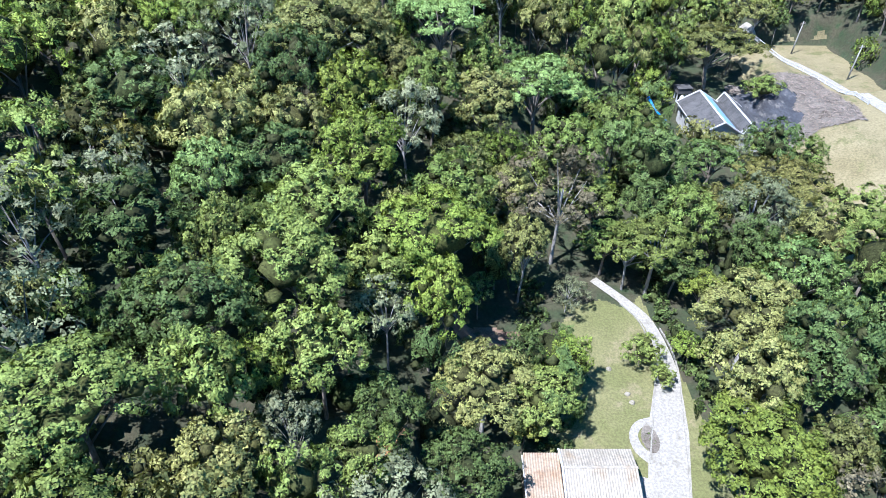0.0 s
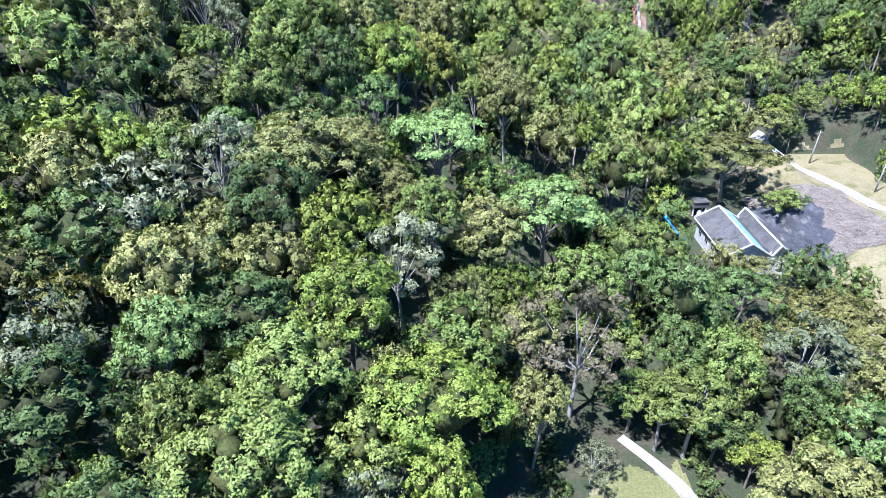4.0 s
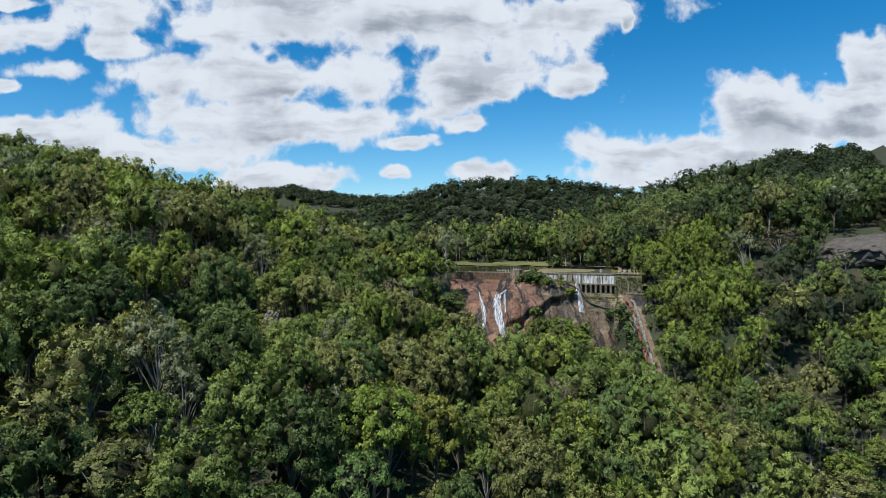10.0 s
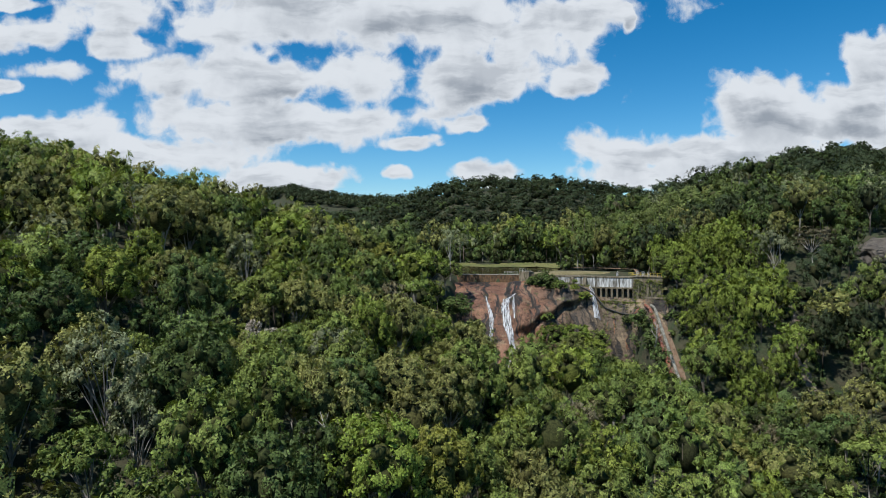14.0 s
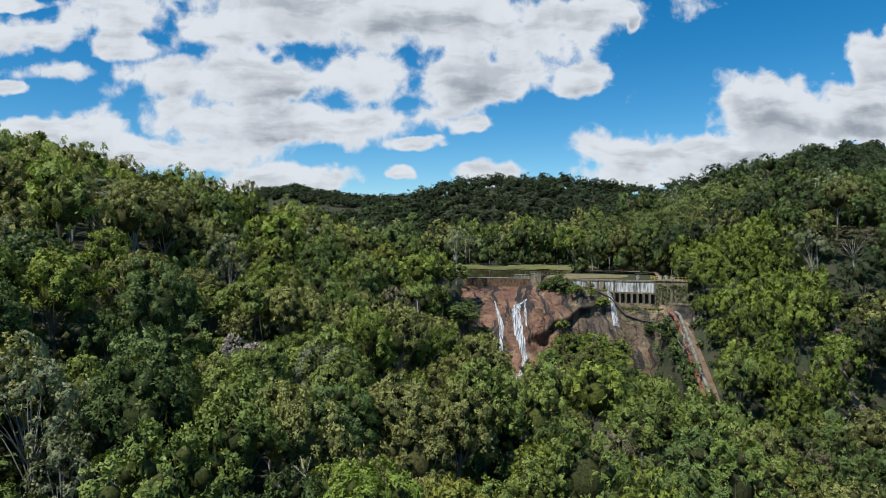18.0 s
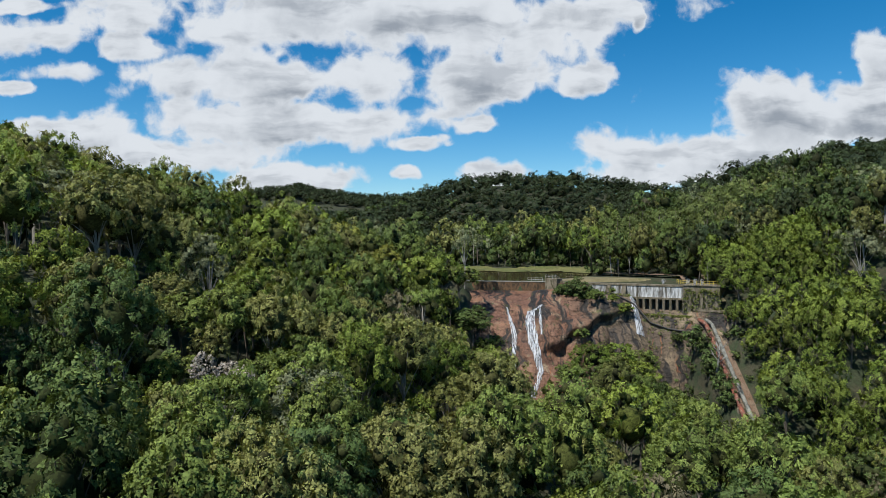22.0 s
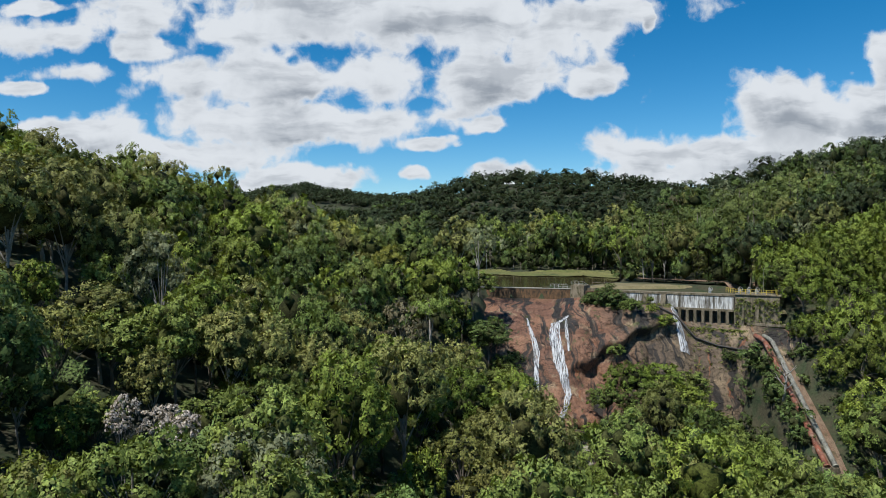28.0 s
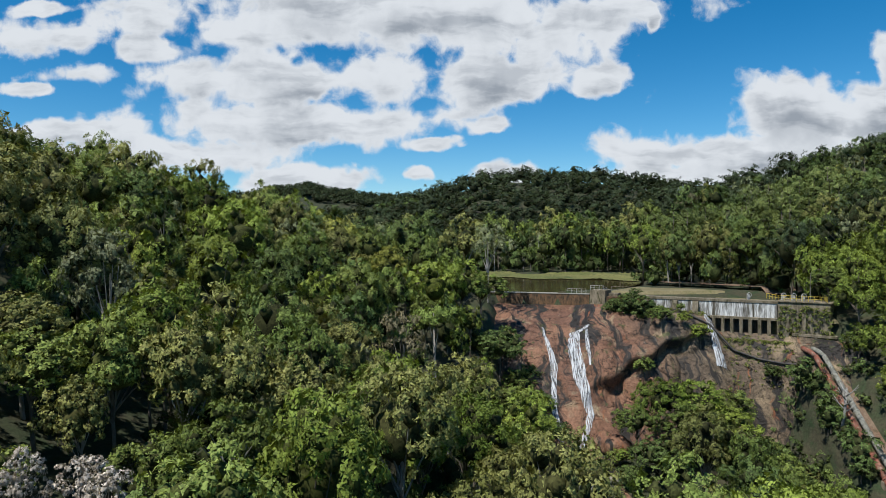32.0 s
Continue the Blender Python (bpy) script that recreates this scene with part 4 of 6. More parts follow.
def wall_piece(parent, name, a, b, z0, z1, thick, mat, label="", batter=0.0, bevel=0.06):
    """A wall from a to b (x, y on its front), set back by thick, its front leaning out by batter at the foot."""
    a, b = Vector((*a, 0)), Vector((*b, 0))
    way = (b - a).normalized()
    back = Vector((-way.y, way.x, 0))
    if back.y < 0:
        back = -back
    bm = bmesh.new()
    shape = [(-batter, z0), (thick, z0), (thick, z1), (0, z1)]
    ends = [[bm.verts.new((p + back * d) + Vector((0, 0, z))) for d, z in shape] for p in (a, b)]
    bm.faces.new(ends[0]), bm.faces.new(ends[1][::-1])
    for i in range(4):
        j = (i + 1) % 4
        bm.faces.new((ends[0][i], ends[0][j], ends[1][j], ends[1][i]))
    if bevel:
        bmesh.ops.bevel(bm, geom=list(bm.edges), offset=bevel, segments=2, affect="EDGES", profile=0.6)
    return part(name, bm, mat, parent, label)


def dam():
    d = thing("dam", "old concrete dam on the rock step, stained and whitewashed in parts", "dam")
    f = lambda x, off=0.0: (x, float(wall_y(x)) + off)
    wall_piece(d, "spillway_wall", (1.0, 271.4), (26.4, 262.3), 53.9, 57.45, 1.6, RUSTY_WALL, "rust-brown mossy spillway wall", 0.5)
    wall_piece(d, "crest_slab", (1.0, 271.3), (26.4, 262.2), 57.45, 57.62, 1.9, CONCRETE, "pale grey crest slab", 0.0, 0.03)
    pier = wall_piece(d, "pier", (26.4, 261.4), (29.3, 259.3), 53.6, 58.6, 3.2, STAINED, "thick grey concrete pier", 0.5)
    wall_piece(d, "middle_wall", (29.3, 259.7), (36.4, 255.3), 54.0, 57.3, 1.6, RUSTY_WALL, "rust-brown mossy wall", 0.3)
    wall_piece(d, "wing_wall", (36.4, 255.0), (57.7, 241.9), 54.3, 57.25, 1.6, WHITEWASH, "wall with peeling whitewash", 0.1)
    wall_piece(d, "coping", (36.3, 254.9), (57.8, 241.7), 57.25, 57.75, 2.0, STAINED, "dark stained coping", 0.0, 0.04)
    for x in (36.4, 41.0, 44.4):
        y = float(wall_y(x))
        wall_piece(d, "buttress", (x, y - 1.0), (x + 0.95, y - 1.6), 54.0, 57.2, 1.7, STAINED, "grey buttress", 0.5)
    # the bay of columns under the wing wall
    wall_piece(d, "bay_back", (47.5, 249.7), (57.6, 243.5), 50.2, 54.3, 0.6, DARK_NICHE, "dark back of the bay")
    wall_piece(d, "lintel", (47.3, 247.6), (57.8, 241.2), 54.0, 54.5, 2.2, STAINED, "grey lintel")
    wall_piece(d, "sill", (47.0, 247.4), (58.2, 240.6), 50.0, 50.55, 3.4, STAINED, "mossy sill", 0.4)
    for i in range(8):
        x = 47.6 + i * 1.40
        y = 247.5 - (x - 47.3) * 0.61
        wall_piece(d, "column", (x, y), (x + 0.55, y - 0.33), 50.5, 54.05, 1.0, STAINED, "", 0.0, 0.04)
    wall_piece(d, "ledge", (46.2, 246.2), (58.6, 238.8), 48.8, 50.1, 3.0, STAINED, "mossy stepped ledge", 0.6)
    wall_piece(d, "ledge", (45.8, 245.4), (58.8, 237.8), 47.9, 48.9, 3.0, STAINED, "mossy stepped ledge", 0.5)
    wall_piece(d, "intake_block", (57.7, 241.6), (64.6, 236.4), 51.9, 57.7, 6.0, STAINED, "tall stained intake block", 0.4, 0.1)
    wall_piece(d, "block_coping", (57.5, 241.4), (64.8, 236.0), 57.7, 57.95, 6.3, STAINED, "", 0.0, 0.04)
    wall_piece(d, "rib", (58.2, 240.6), (59.0, 240.0), 46.0, 55.5, 1.2, STAINED, "grey upright rib", 0.2)
    wall_piece(d, "rib", (60.6, 238.6), (61.2, 238.2), 50.0, 56.0, 0.8, STAINED, "grey upright rib", 0.2)
    wall_piece(d, "shelf", (59.2, 239.4), (65.0, 235.0), 51.5, 52.0, 2.5, STAINED, "mossy concrete shelf", 0.0)
    wall_piece(d, "lower_wall", (59.4, 240.4), (65.0, 236.2), 46.5, 51.6, 1.5, DARK_NICHE, "dark wall under the shelf")
    wall_piece(d, "shelf_post", (62.2, 237.1), (62.5, 236.9), 47.5, 51.5, 0.4, STAINED)
    wall_piece(d, "steps_block", (29.6, 261.0), (32.0, 259.4), 56.0, 57.9, 2.0, STAINED, "concrete step block")
    return d


dam()


def railing(label, pts, mat, gap=1.2, high=1.05, rails=(0.5, 1.0), z=None):
    r = thing("railing", label, "railing", group="railings on the dam")
    for a, b in zip(pts, pts[1:]):
        a, b = Vector(a), Vector(b)
        n = max(1, round((b - a).length / gap))
        for i in range(n + 1):
            p = a.lerp(b, i / n)
            part("post", tube(bmesh.new(), [p, p + Vector((0, 0, high))], [0.05, 0.05], 6), mat, r)
        for h in rails:
            part("rail", tube(bmesh.new(), [a + Vector((0, 0, h)), b + Vector((0, 0, h))], [0.035, 0.035], 6), mat, r)


railing("white tube railing at the end of the spillway", [(22.0, 265.2, 57.6), (26.0, 263.8, 57.6)], WHITE_PAINT)
railing("white tube railing on the concrete pier", [(26.6, 261.9, 58.55), (29.1, 260.1, 58.55), (31.4, 262.6, 57.2)], WHITE_PAINT)
railing("yellow railing round the intake block", [(57.9, 246.4, 57.9), (58.0, 242.0, 57.9), (64.4, 237.0, 57.9), (66.4, 241.6, 57.9)], YELLOW_PAINT, 1.0)
railing("low rusty fence along the grass", [(36, 281, 57), (46, 276, 57), (58, 265, 57)], WOOD, 2.6, 0.9, (0.8,))


def gate_gear(x, y, z):
    wheel = thing("sluice_gear", "white painted sluice gate gear standing on the dam", "sluice gear", (x, y, z), "sluice gears")
    part("pedestal", block(bmesh.new(), (0, 0, 0.5), (0.5, 0.5, 1.0), 0, 0.06), WHITE_PAINT, wheel)
    bm = bmesh.new()
    pts = [(0.45 * math.cos(a), -0.32, 0.9 + 0.45 * math.sin(a)) for a in np.linspace(0, 2 * math.pi, 15)]
    part("handwheel", tube(bm, pts, [0.05] * 15, 6), WHITE_PAINT, wheel)
    part("spindle", tube(bmesh.new(), [(0, 0, 0.2), (0, 0, 1.5)], [0.06, 0.06], 6), GREY_PIPE, wheel)


for x, y in ((59.2, 242.6), (60.6, 241.6), (61.9, 240.6)):
    gate_gear(x, y, 57.93)
gate_gear(54.2, 246.0, 57.74)
lamp = thing("lamp_post", "thin grey lamp post on the intake block", "lamp post", (63.5, 241.0, 57.9))
part("post", tube(bmesh.new(), [(0, 0, 0), (0, 0, 5.0), (0.2, -0.3, 5.6), (0.9, -0.9, 5.9)], [0.08, 0.06, 0.05, 0.04], 8), GREY_PIPE, lamp)
part("head", block(bmesh.new(), (1.1, -1.1, 5.9), (0.5, 0.25, 0.12), -0.8, 0.03), STAINED, lamp)

# conduit that hugs the rock below the walls
conduit_top = [(2.5, 268.6, 53.9), (12, 265.0, 54.0), (22, 261.4, 53.9), (27.5, 258.6, 53.8), (35.0, 254.6, 54.2)]
tagged(part("water_pipe", tube(bmesh.new(), conduit_top, [0.17] * 5, 8), GREY_PIPE, None, "", True), "grey water pipe laid along the foot of the spillway", "pipe", "pipes on the rock")
conduit_low = [face(x, v) + Vector((0, -0.35, 0.15)) for x, v in ((40.6, 0.93), (43.5, 0.84), (46.2, 0.72), (49.5, 0.60), (53.0, 0.52), (56.0, 0.50), (58.0, 0.52))]
tagged(part("water_pipe", tube(bmesh.new(), conduit_low, [0.2] * 7, 8), DARK_PIPE, None, "", True), "dark water pipe crossing the rock face on stubs", "pipe", "pipes on the rock")


def penstock(label, mat, a, b, r):
    pipe = thing("penstock", label, "pipe", group="penstocks")
    a, b = Vector(a), Vector(b)
    n = 7
    for i in range(n):
        p, q = a.lerp(b, i / n), a.lerp(b, (i + 1) / n)
        part("pipe_length", tube(bmesh.new(), [p, q], [r, r], 14), mat, pipe, "", True)
        way = (b - a).normalized()
        part("flange", tube(bmesh.new(), [q - way * 0.12, q + way * 0.12], [r * 1.16, r * 1.16], 14), mat, pipe)
        low = min(g(q.x, q.y), q.z - r) - 0.4
        part("saddle", block(bmesh.new(), (q.x, q.y, (low + q.z - r * 0.4) / 2), (r * 2.6, 0.7, q.z - r * 0.4 - low), 0, 0.05), STAINED, pipe, "concrete saddle")
    part("bend", tube(bmesh.new(), [a, a + Vector((0, 2.0, 0.6)), a + Vector((0.1, 4.5, 0.8))], [r, r, r], 14), mat, pipe, "", True)


penstock("rust-red steel penstock running down the slope", RED_PIPE, (59.3, 231.5, 49.0), (57.0, 207.0, 33.2), 0.46)
penstock("weathered grey penstock running down the slope", GREY_PIPE, (60.7, 231.5, 49.1), (58.4, 207.0, 33.2), 0.42)
tagged(part("valve_pipe", tube(bmesh.new(), [(63.4, 226.5, 45.6), (65.6, 225.6, 45.6)], [0.22, 0.22], 10), BLUE_PLASTIC), "short bright blue pipe beside the penstocks", "pipe")
slip, _ = ribbon("bare_slope", [(60.6, 236), (60.6, 225), (59.6, 212), (58.6, 205)], [3.6, 3.4, 3.2, 2.6], RED_EARTH, 0.2)
tagged(new("bare_slope", slip), "bare reddish earth strip under the penstocks", "earth", kind="structure")


for i, (x, y, z, a, b, d) in enumerate(((22.6, 232.6, 33.6, 2.6, 2.2, 2.3), (18.6, 229.5, 32.0, 2.4, 1.8, 1.0), (15.6, 230.5, 32.2, 1.7, 1.5, 1.2), (20.8, 228.0, 31.4, 1.6, 1.4, 0.9), (25.6, 230.8, 33.4, 1.6, 1.4, 1.3), (24.4, 229.2, 34.0, 2.3, 1.9, 2.2), (17.0, 227.2, 32.4, 1.3, 1.1, 0.8), (22.4, 226.6, 32.4, 1.2, 1.0, 0.9), (19.6, 226.4, 32.2, 0.9, 0.8, 0.6), (13.4, 229.6, 32.6, 1.5, 1.2, 0.9))):
    boulder("boulder", (x, y, z), (a, b, d), GRANITE, "brown granite boulder at the foot of the falls", i + 5, "boulder", "boulders below the falls")
SLAB_ROCK = mottled("slab_rock", [(0.082, 0.070, 0.058), (0.118, 0.102, 0.084), (0.050, 0.046, 0.038)], 0.5, 0.85, 7, 0.08, (1, 1, 2.2))


def rock_outcrop():
    """A long sloping slab with a blunt overhanging nose and a broken edge."""
    bm = bmesh.new()
    bmesh.ops.create_icosphere(bm, subdivisions=5, radius=1.0)
    for v in bm.verts:
        p = v.co.copy()
        top = 1.0 if p.z > 0 else 1.5
        z = math.copysign(abs(p.z) ** 0.7, p.z)
        n = noise.fractal(Vector((p.x * 2.4, p.y * 2.0, p.z * 1.2)) + Vector((3, 7, 1)), 0.8, 2.0, 6)
        c = noise.fractal(Vector((p.x * 7, p.y * 6, p.z * 5)), 0.9, 2.0, 4)
        q = Vector((p.x * 19.0, p.y * 10.0, z * 3.0 * top))
        q.x += 2.2 * n + 0.5 * c
        q.y += 1.6 * n + 0.9 * c
        q.z += 0.9 * n + 0.35 * c + 0.09 * q.x + 0.16 * q.y
        v.co = q
    ob = part("rock_outcrop", bm, SLAB_ROCK, None, "", True)
    ob.location = (136.0, 229.0, g(128.0, 226.0) + 3.6)
    tagged(ob, "long bare slab of dark granite on the wooded hillside", "rock")


rock_outcrop()


DRY_EARTH = mottled("dry_earth", [(0.19, 0.145, 0.105), (0.235, 0.19, 0.145), (0.11, 0.10, 0.055)], 0.6, 0.95, 8, 0.08)
TRAIL = [(92, 222), (91.5, 214), (87.5, 207), (88.5, 198), (85.0, 190), (86.0, 181), (81.5, 172), (81.0, 165), (77, 156)]
trail_mesh, trail_line = ribbon("trail", TRAIL, [1.6, 2.0, 2.6, 1.9, 2.8, 2.0, 2.6, 1.8, 2.0], DRY_EARTH, 0.3)
tagged(new("trail", trail_mesh), "bare pinkish earth gully running down through the woods", "earth", kind="structure")
STREAM = [(18.5, 229), (23, 219), (27.4, 210), (29.0, 198), (30.5, 186), (31, 176)]
bed_mesh, stream_line = ribbon("stream_bed", STREAM, [5, 3.6, 3.0, 3.0, 2.6, 2.2], GRANITE, 0.35)
tagged(new("stream_bed", bed_mesh), "stony stream bed below the falls", "stream", kind="structure")
rng_stones = random.Random(4)
for i, p in enumerate(stream_line[2:44:2]):
    r = 0.4 + 0.7 * rng_stones.random()
    x, y = p.x + rng_stones.uniform(-1.6, 1.6), p.y + rng_stones.uniform(-0.8, 0.8)
    boulder("stone", (x, y, g(x, y) + 0.4), (r, r * 0.8, r * 0.7), PALE_STONE, "pale weathered stone in the stream bed", i + 30, "stone", "stones in the stream")
earth_bank, _ = ribbon("earth_bank", [(38, 287), (46, 284), (56, 275), (66, 264), (74, 258)], [5, 5, 5, 5, 5], RED_EARTH, 0.9)
tagged(new("earth_bank", earth_bank), "bare reddish earth bank under the pines", "earth", kind="structure")


# ---------------------------------------------------------------- pond above the dam
def in_pond(x, y):
    return (((x - 17) / 35) ** 2 + ((y - 306) / 41) ** 2 < 1) & (y > 262.0 - 0.36 * (x - 26) + 1.0) & (x < 30 + 0.5 * np.clip(y - 262, 0, 40))


tagged(new("pond", grid_mesh("pond", np.arange(-20, 56, 1.0), np.arange(256, 350, 1.0), lambda x, y: 57.3 + 0 * x, POND, in_pond)),
       "still brown pond behind the dam", "water", kind="structure")


def in_marsh(x, y):
    e = 2.0 * np.sin(x * 0.2) + 1.5 * np.sin(x * 0.5)
    return (y > 330 + e - 0.55 * np.clip(x - 8, 0, 60)) & (y < 349 + e - 0.3 * np.clip(x - 8, 0, 60)) & (x > -14) & (x < 60) & (y > 283)


tagged(new("marsh", grid_mesh("marsh", np.arange(-16, 62, 1.0), np.arange(270, 380, 1.0),
                              lambda x, y: np.maximum(57.45, ground(x, y) + 0.1) + 0.45 * np.abs(np.sin(x * 1.7 + np.sin(y * 1.3)) * np.sin(y * 1.1)) * sst(2, 10, y - 326 + 0.55 * np.clip(x - 8, 0, 60)), MARSH, in_marsh)),
       "bright marsh grass on the pond's far bank", "grass", kind="structure")


# ---------------------------------------------------------------- trees
def unit(v):
    return v / (np.linalg.norm(v, axis=-1, keepdims=True) + 1e-9)


def leaf_cloud(rng, centres, radii, per, size, flat=0.75, droop=0.0, out=None):
    """Loose leaf sprays round each tuft, one triangle each: verts (n*3, 3) and the soft normal of each spray, which faces out of tuft and bough."""
    n = len(centres)
    out = np.tile((0.0, 0.0, 1.0), (n, 1)) if out is None else out
    c, r, o = np.repeat(centres, per, 0), np.repeat(radii, per)[:, None], np.repeat(out, per, 0)
    d = unit(rng.normal(size=(n * per, 3)) + 0.75 * o + (0, 0, 0.25))
    p = c + d * r * rng.uniform(0.55, 1.12, (n * per, 1)) * np.array([1, 1, flat])
    soft = unit(0.9 * d + 0.55 * o + (0, 0, 0.2))
    nor = unit(soft + rng.normal(size=d.shape) * 0.42)
    t = unit(np.cross(nor, rng.normal(size=nor.shape)))
    b = np.cross(nor, t)
    s = size * rng.uniform(0.6, 1.4, (n * per, 1))
    v = np.stack([p + t * s * 0.75, p - t * s * 0.45 + b * s * 0.62, p - t * s * 0.45 - b * s * 0.62], 1)
    v[:, 0, 2] -= droop * s[:, 0]
    return v.reshape(-1, 3), np.repeat(unit(soft + 0.5 * nor), 3, 0)


OCTA = (np.array([(1, 0, 0), (0, 1, 0), (-1, 0, 0), (0, -1, 0), (0, 0, 1), (0, 0, -1)], float),
        np.array([(0, 1, 4), (1, 2, 4), (2, 3, 4), (3, 0, 4), (1, 0, 5), (2, 1, 5), (3, 2, 5), (0, 3, 5)]))


ICO = bmesh.new()
bmesh.ops.create_icosphere(ICO, subdivisions=1, radius=1.0)
ICO = (np.array([v.co[:] for v in ICO.verts]), np.array([[v.index for v in f.verts] for f in ICO.faces]))


def cores(rng, centres, radii, flat, fine):
    """A knobbly leafy lump inside each bough."""
    v, f = ICO if fine else OCTA
    n, k = len(centres), len(v)
    rough = rng.uniform(0.75, 1.15, (n, k, 1))
    out = centres[:, None] + v[None] * rough * radii[:, None, None] * np.array([1, 1, flat])
    faces = (f[None] + (np.arange(n) * k)[:, None, None]).reshape(-1, 3)
    return out.reshape(-1, 3), faces, np.tile(v, (n, 1))


# boughs: how many, their half width, tufts on each, half width of a tuft, flatness of bough and tuft (in crown half widths)
SHAPES = dict(dome=(18, 0.36, 8, 0.125, 0.9, 0.85), layered=(15, 0.34, 8, 0.12, 0.34, 0.5), open=(14, 0.29, 8, 0.12, 0.8, 0.75),
              tall=(17, 0.30, 7, 0.14, 0.75, 0.7), plume=(13, 0.34, 8, 0.14, 1.5, 1.2))


def boughs(rng, style, R, H):
    """Middles and half widths of the boughs that make up a crown of half width R on a stem of height H (the crown's middle)."""
    n, wide = SHAPES[style][:2]
    r = R * wide * rng.uniform(0.72, 1.25, n)
    a, q = np.arange(n) * 2.4 + rng.uniform(-0.5, 0.5, n), np.sqrt((np.arange(n) + 0.5) / n)
    if style == "layered":
        z = H + R * (0.40 * (1 - q ** 2) + rng.uniform(-0.20, 0.10, n))
        return np.stack([0.78 * R * q * np.cos(a), 0.78 * R * q * np.sin(a), z], 1), r
    if style == "tall":
        k = (np.arange(n) + 0.5) / n
        w = R * (0.40 * np.sin(np.pi * np.clip(k * 0.85 + 0.15, 0, 1)) + 0.04) * rng.uniform(0.5, 1.1, n)
        return np.stack([w * np.cos(a), w * np.sin(a), H + R * (2.5 * k - 1.5)], 1), r * (1.1 - 0.4 * k)
    if style == "plume":
        return np.stack([0.72 * R * q * np.cos(a), 0.72 * R * q * np.sin(a), H + R * (0.55 * (1 - q ** 2) + rng.uniform(-0.35, 0.15, n))], 1), r
    reach = rng.uniform(0.56, 0.74, n) if style == "dome" else rng.uniform(0.50, 0.85, n)
    z = 1 - 1.45 * q ** 2
    ring = np.sqrt(np.clip(1 - np.clip(z, -0.4, 1) ** 2, 0.02, 1))
    lean = 1 + 0.14 * np.sin(2 * a + rng.uniform(0, 6))
    return np.stack([R * reach * ring * lean * np.cos(a), R * reach * ring * lean * np.sin(a), H + R * reach * (0.95 * z + 0.05)], 1), r


def tufts(rng, style, R, middles, widths, H):
    """Leaf tufts over the outer side of each bough: places, half widths and ways out."""
    _, _, per, wide, flat, _ = SHAPES[style]
    o = unit(middles - (0, 0, H - 0.35 * R))
    if style in ("layered", "tall"):
        o = unit(o * (1, 1, 0.5) + (0, 0, 0.7))
    m, w, d = np.repeat(middles, per, 0), np.repeat(widths, per)[:, None], np.repeat(o, per, 0)
    d = unit(unit(rng.normal(size=d.shape)) + 0.75 * d)
    c = m + d * w * rng.uniform(0.75, 1.05, (len(m), 1)) * np.array([1, 1, flat])
    return c, R * wide * rng.uniform(0.65, 1.35, len(c)), d


def stem(rng, style, R, H, centres, limbs, sides=6, thick=1.0):
    """Trunk and limbs: verts and quads."""
    r = (0.032 if style == "open" else 0.042) * R * thick
    lean = rng.uniform(-0.06, 0.06, 2) * H
    top = H + (1.1 * R if style == "tall" else 0.25 * R)
    vs, qs = [], []

    def push(pts, rad, k):
        v, q = tube_arrays(pts, rad, k)
        qs.append(q + sum(len(a) for a in vs))
        vs.append(v)

    fork = H * 0.55
    push([(0, 0, -1.2), (lean[0] * 0.4, lean[1] * 0.4, fork * 0.5), (lean[0], lean[1], fork), (lean[0] * 1.3, lean[1] * 1.3, top)], [r * 1.35, r * 1.05, r * 0.9, r * 0.25], sides)
    order = rng.permutation(len(centres))[:limbs]
    for i in order:
        c = centres[i]
        s = np.array([lean[0], lean[1], fork + rng.uniform(-0.1, 0.35) * (H - fork)])
        m = s + (c - s) * 0.5 + np.array([0, 0, 0.06 * R])
        push([s, m, c], [r * 0.5, r * 0.34, r * 0.1], 4)
    return np.concatenate(vs), np.concatenate(qs)


KINDS = dict(  # style, leaf, bark, R, H, label
    round_mid=("dome", "mid", BARK, 5.0, 11.2, "leafy broadleaf tree with a rounded mid-green crown"),
    round_deep=("dome", "deep", BARK, 5.0, 11.6, "dense broadleaf tree with cloud shadow painted into its green crown"),
    round_bright=("dome", "bright", BARK, 4.8, 10.8, "broadleaf tree with a bright yellow-green crown"),
    round_olive=("dome", "olive", PALE_BARK, 5.0, 11.2, "broadleaf tree with an olive green crown"),
    round_grey=("open", "grey", PALE_BARK, 4.8, 10.5, "open-crowned tree with grey-green leaves"),
    umbrella_jade=("layered", "jade", BARK, 6.5, 11.5, "wide layered tree with flat sprays of jade green leaves"),
    umbrella_rusty=("layered", "rusty", BARK, 6.5, 11.0, "wide flat-crowned tree with rusty olive leaves"),
    umbrella_mid=("layered", "mid", PALE_BARK, 5.5, 11.0, "flat-crowned tree with layers of mid-green leaves"),
    bare_grey=("open", "dusty", PALE_BARK, 6.0, 10.5, "pale grey half-bare tree with thin dusty leaves"),
    silver_leaf=("open", "silver", PALE_BARK, 3.6, 10.0, "slender tree with large silvery white leaves"),
    yellow_bloom=("dome", "yellow", BARK, 3.8, 9.0, "small tree flushed with yellow leaves"),
    tall_pine=("tall", "pine", BARK, 6.5, 14.5, "tall dark pine with a bare trunk"),
    hill_tree=("dome", "hill", BARK, 5.0, 9.3, "broadleaf tree with cloud shadow painted into its green crown"),
    shrub=("dome", "deep", BARK, 2.6, 2.0, "low green shrub under the trees"),
    bamboo=("plume", "feather", BARK, 4.6, 6.5, "dense clump of bright green feathery bamboo"),
)
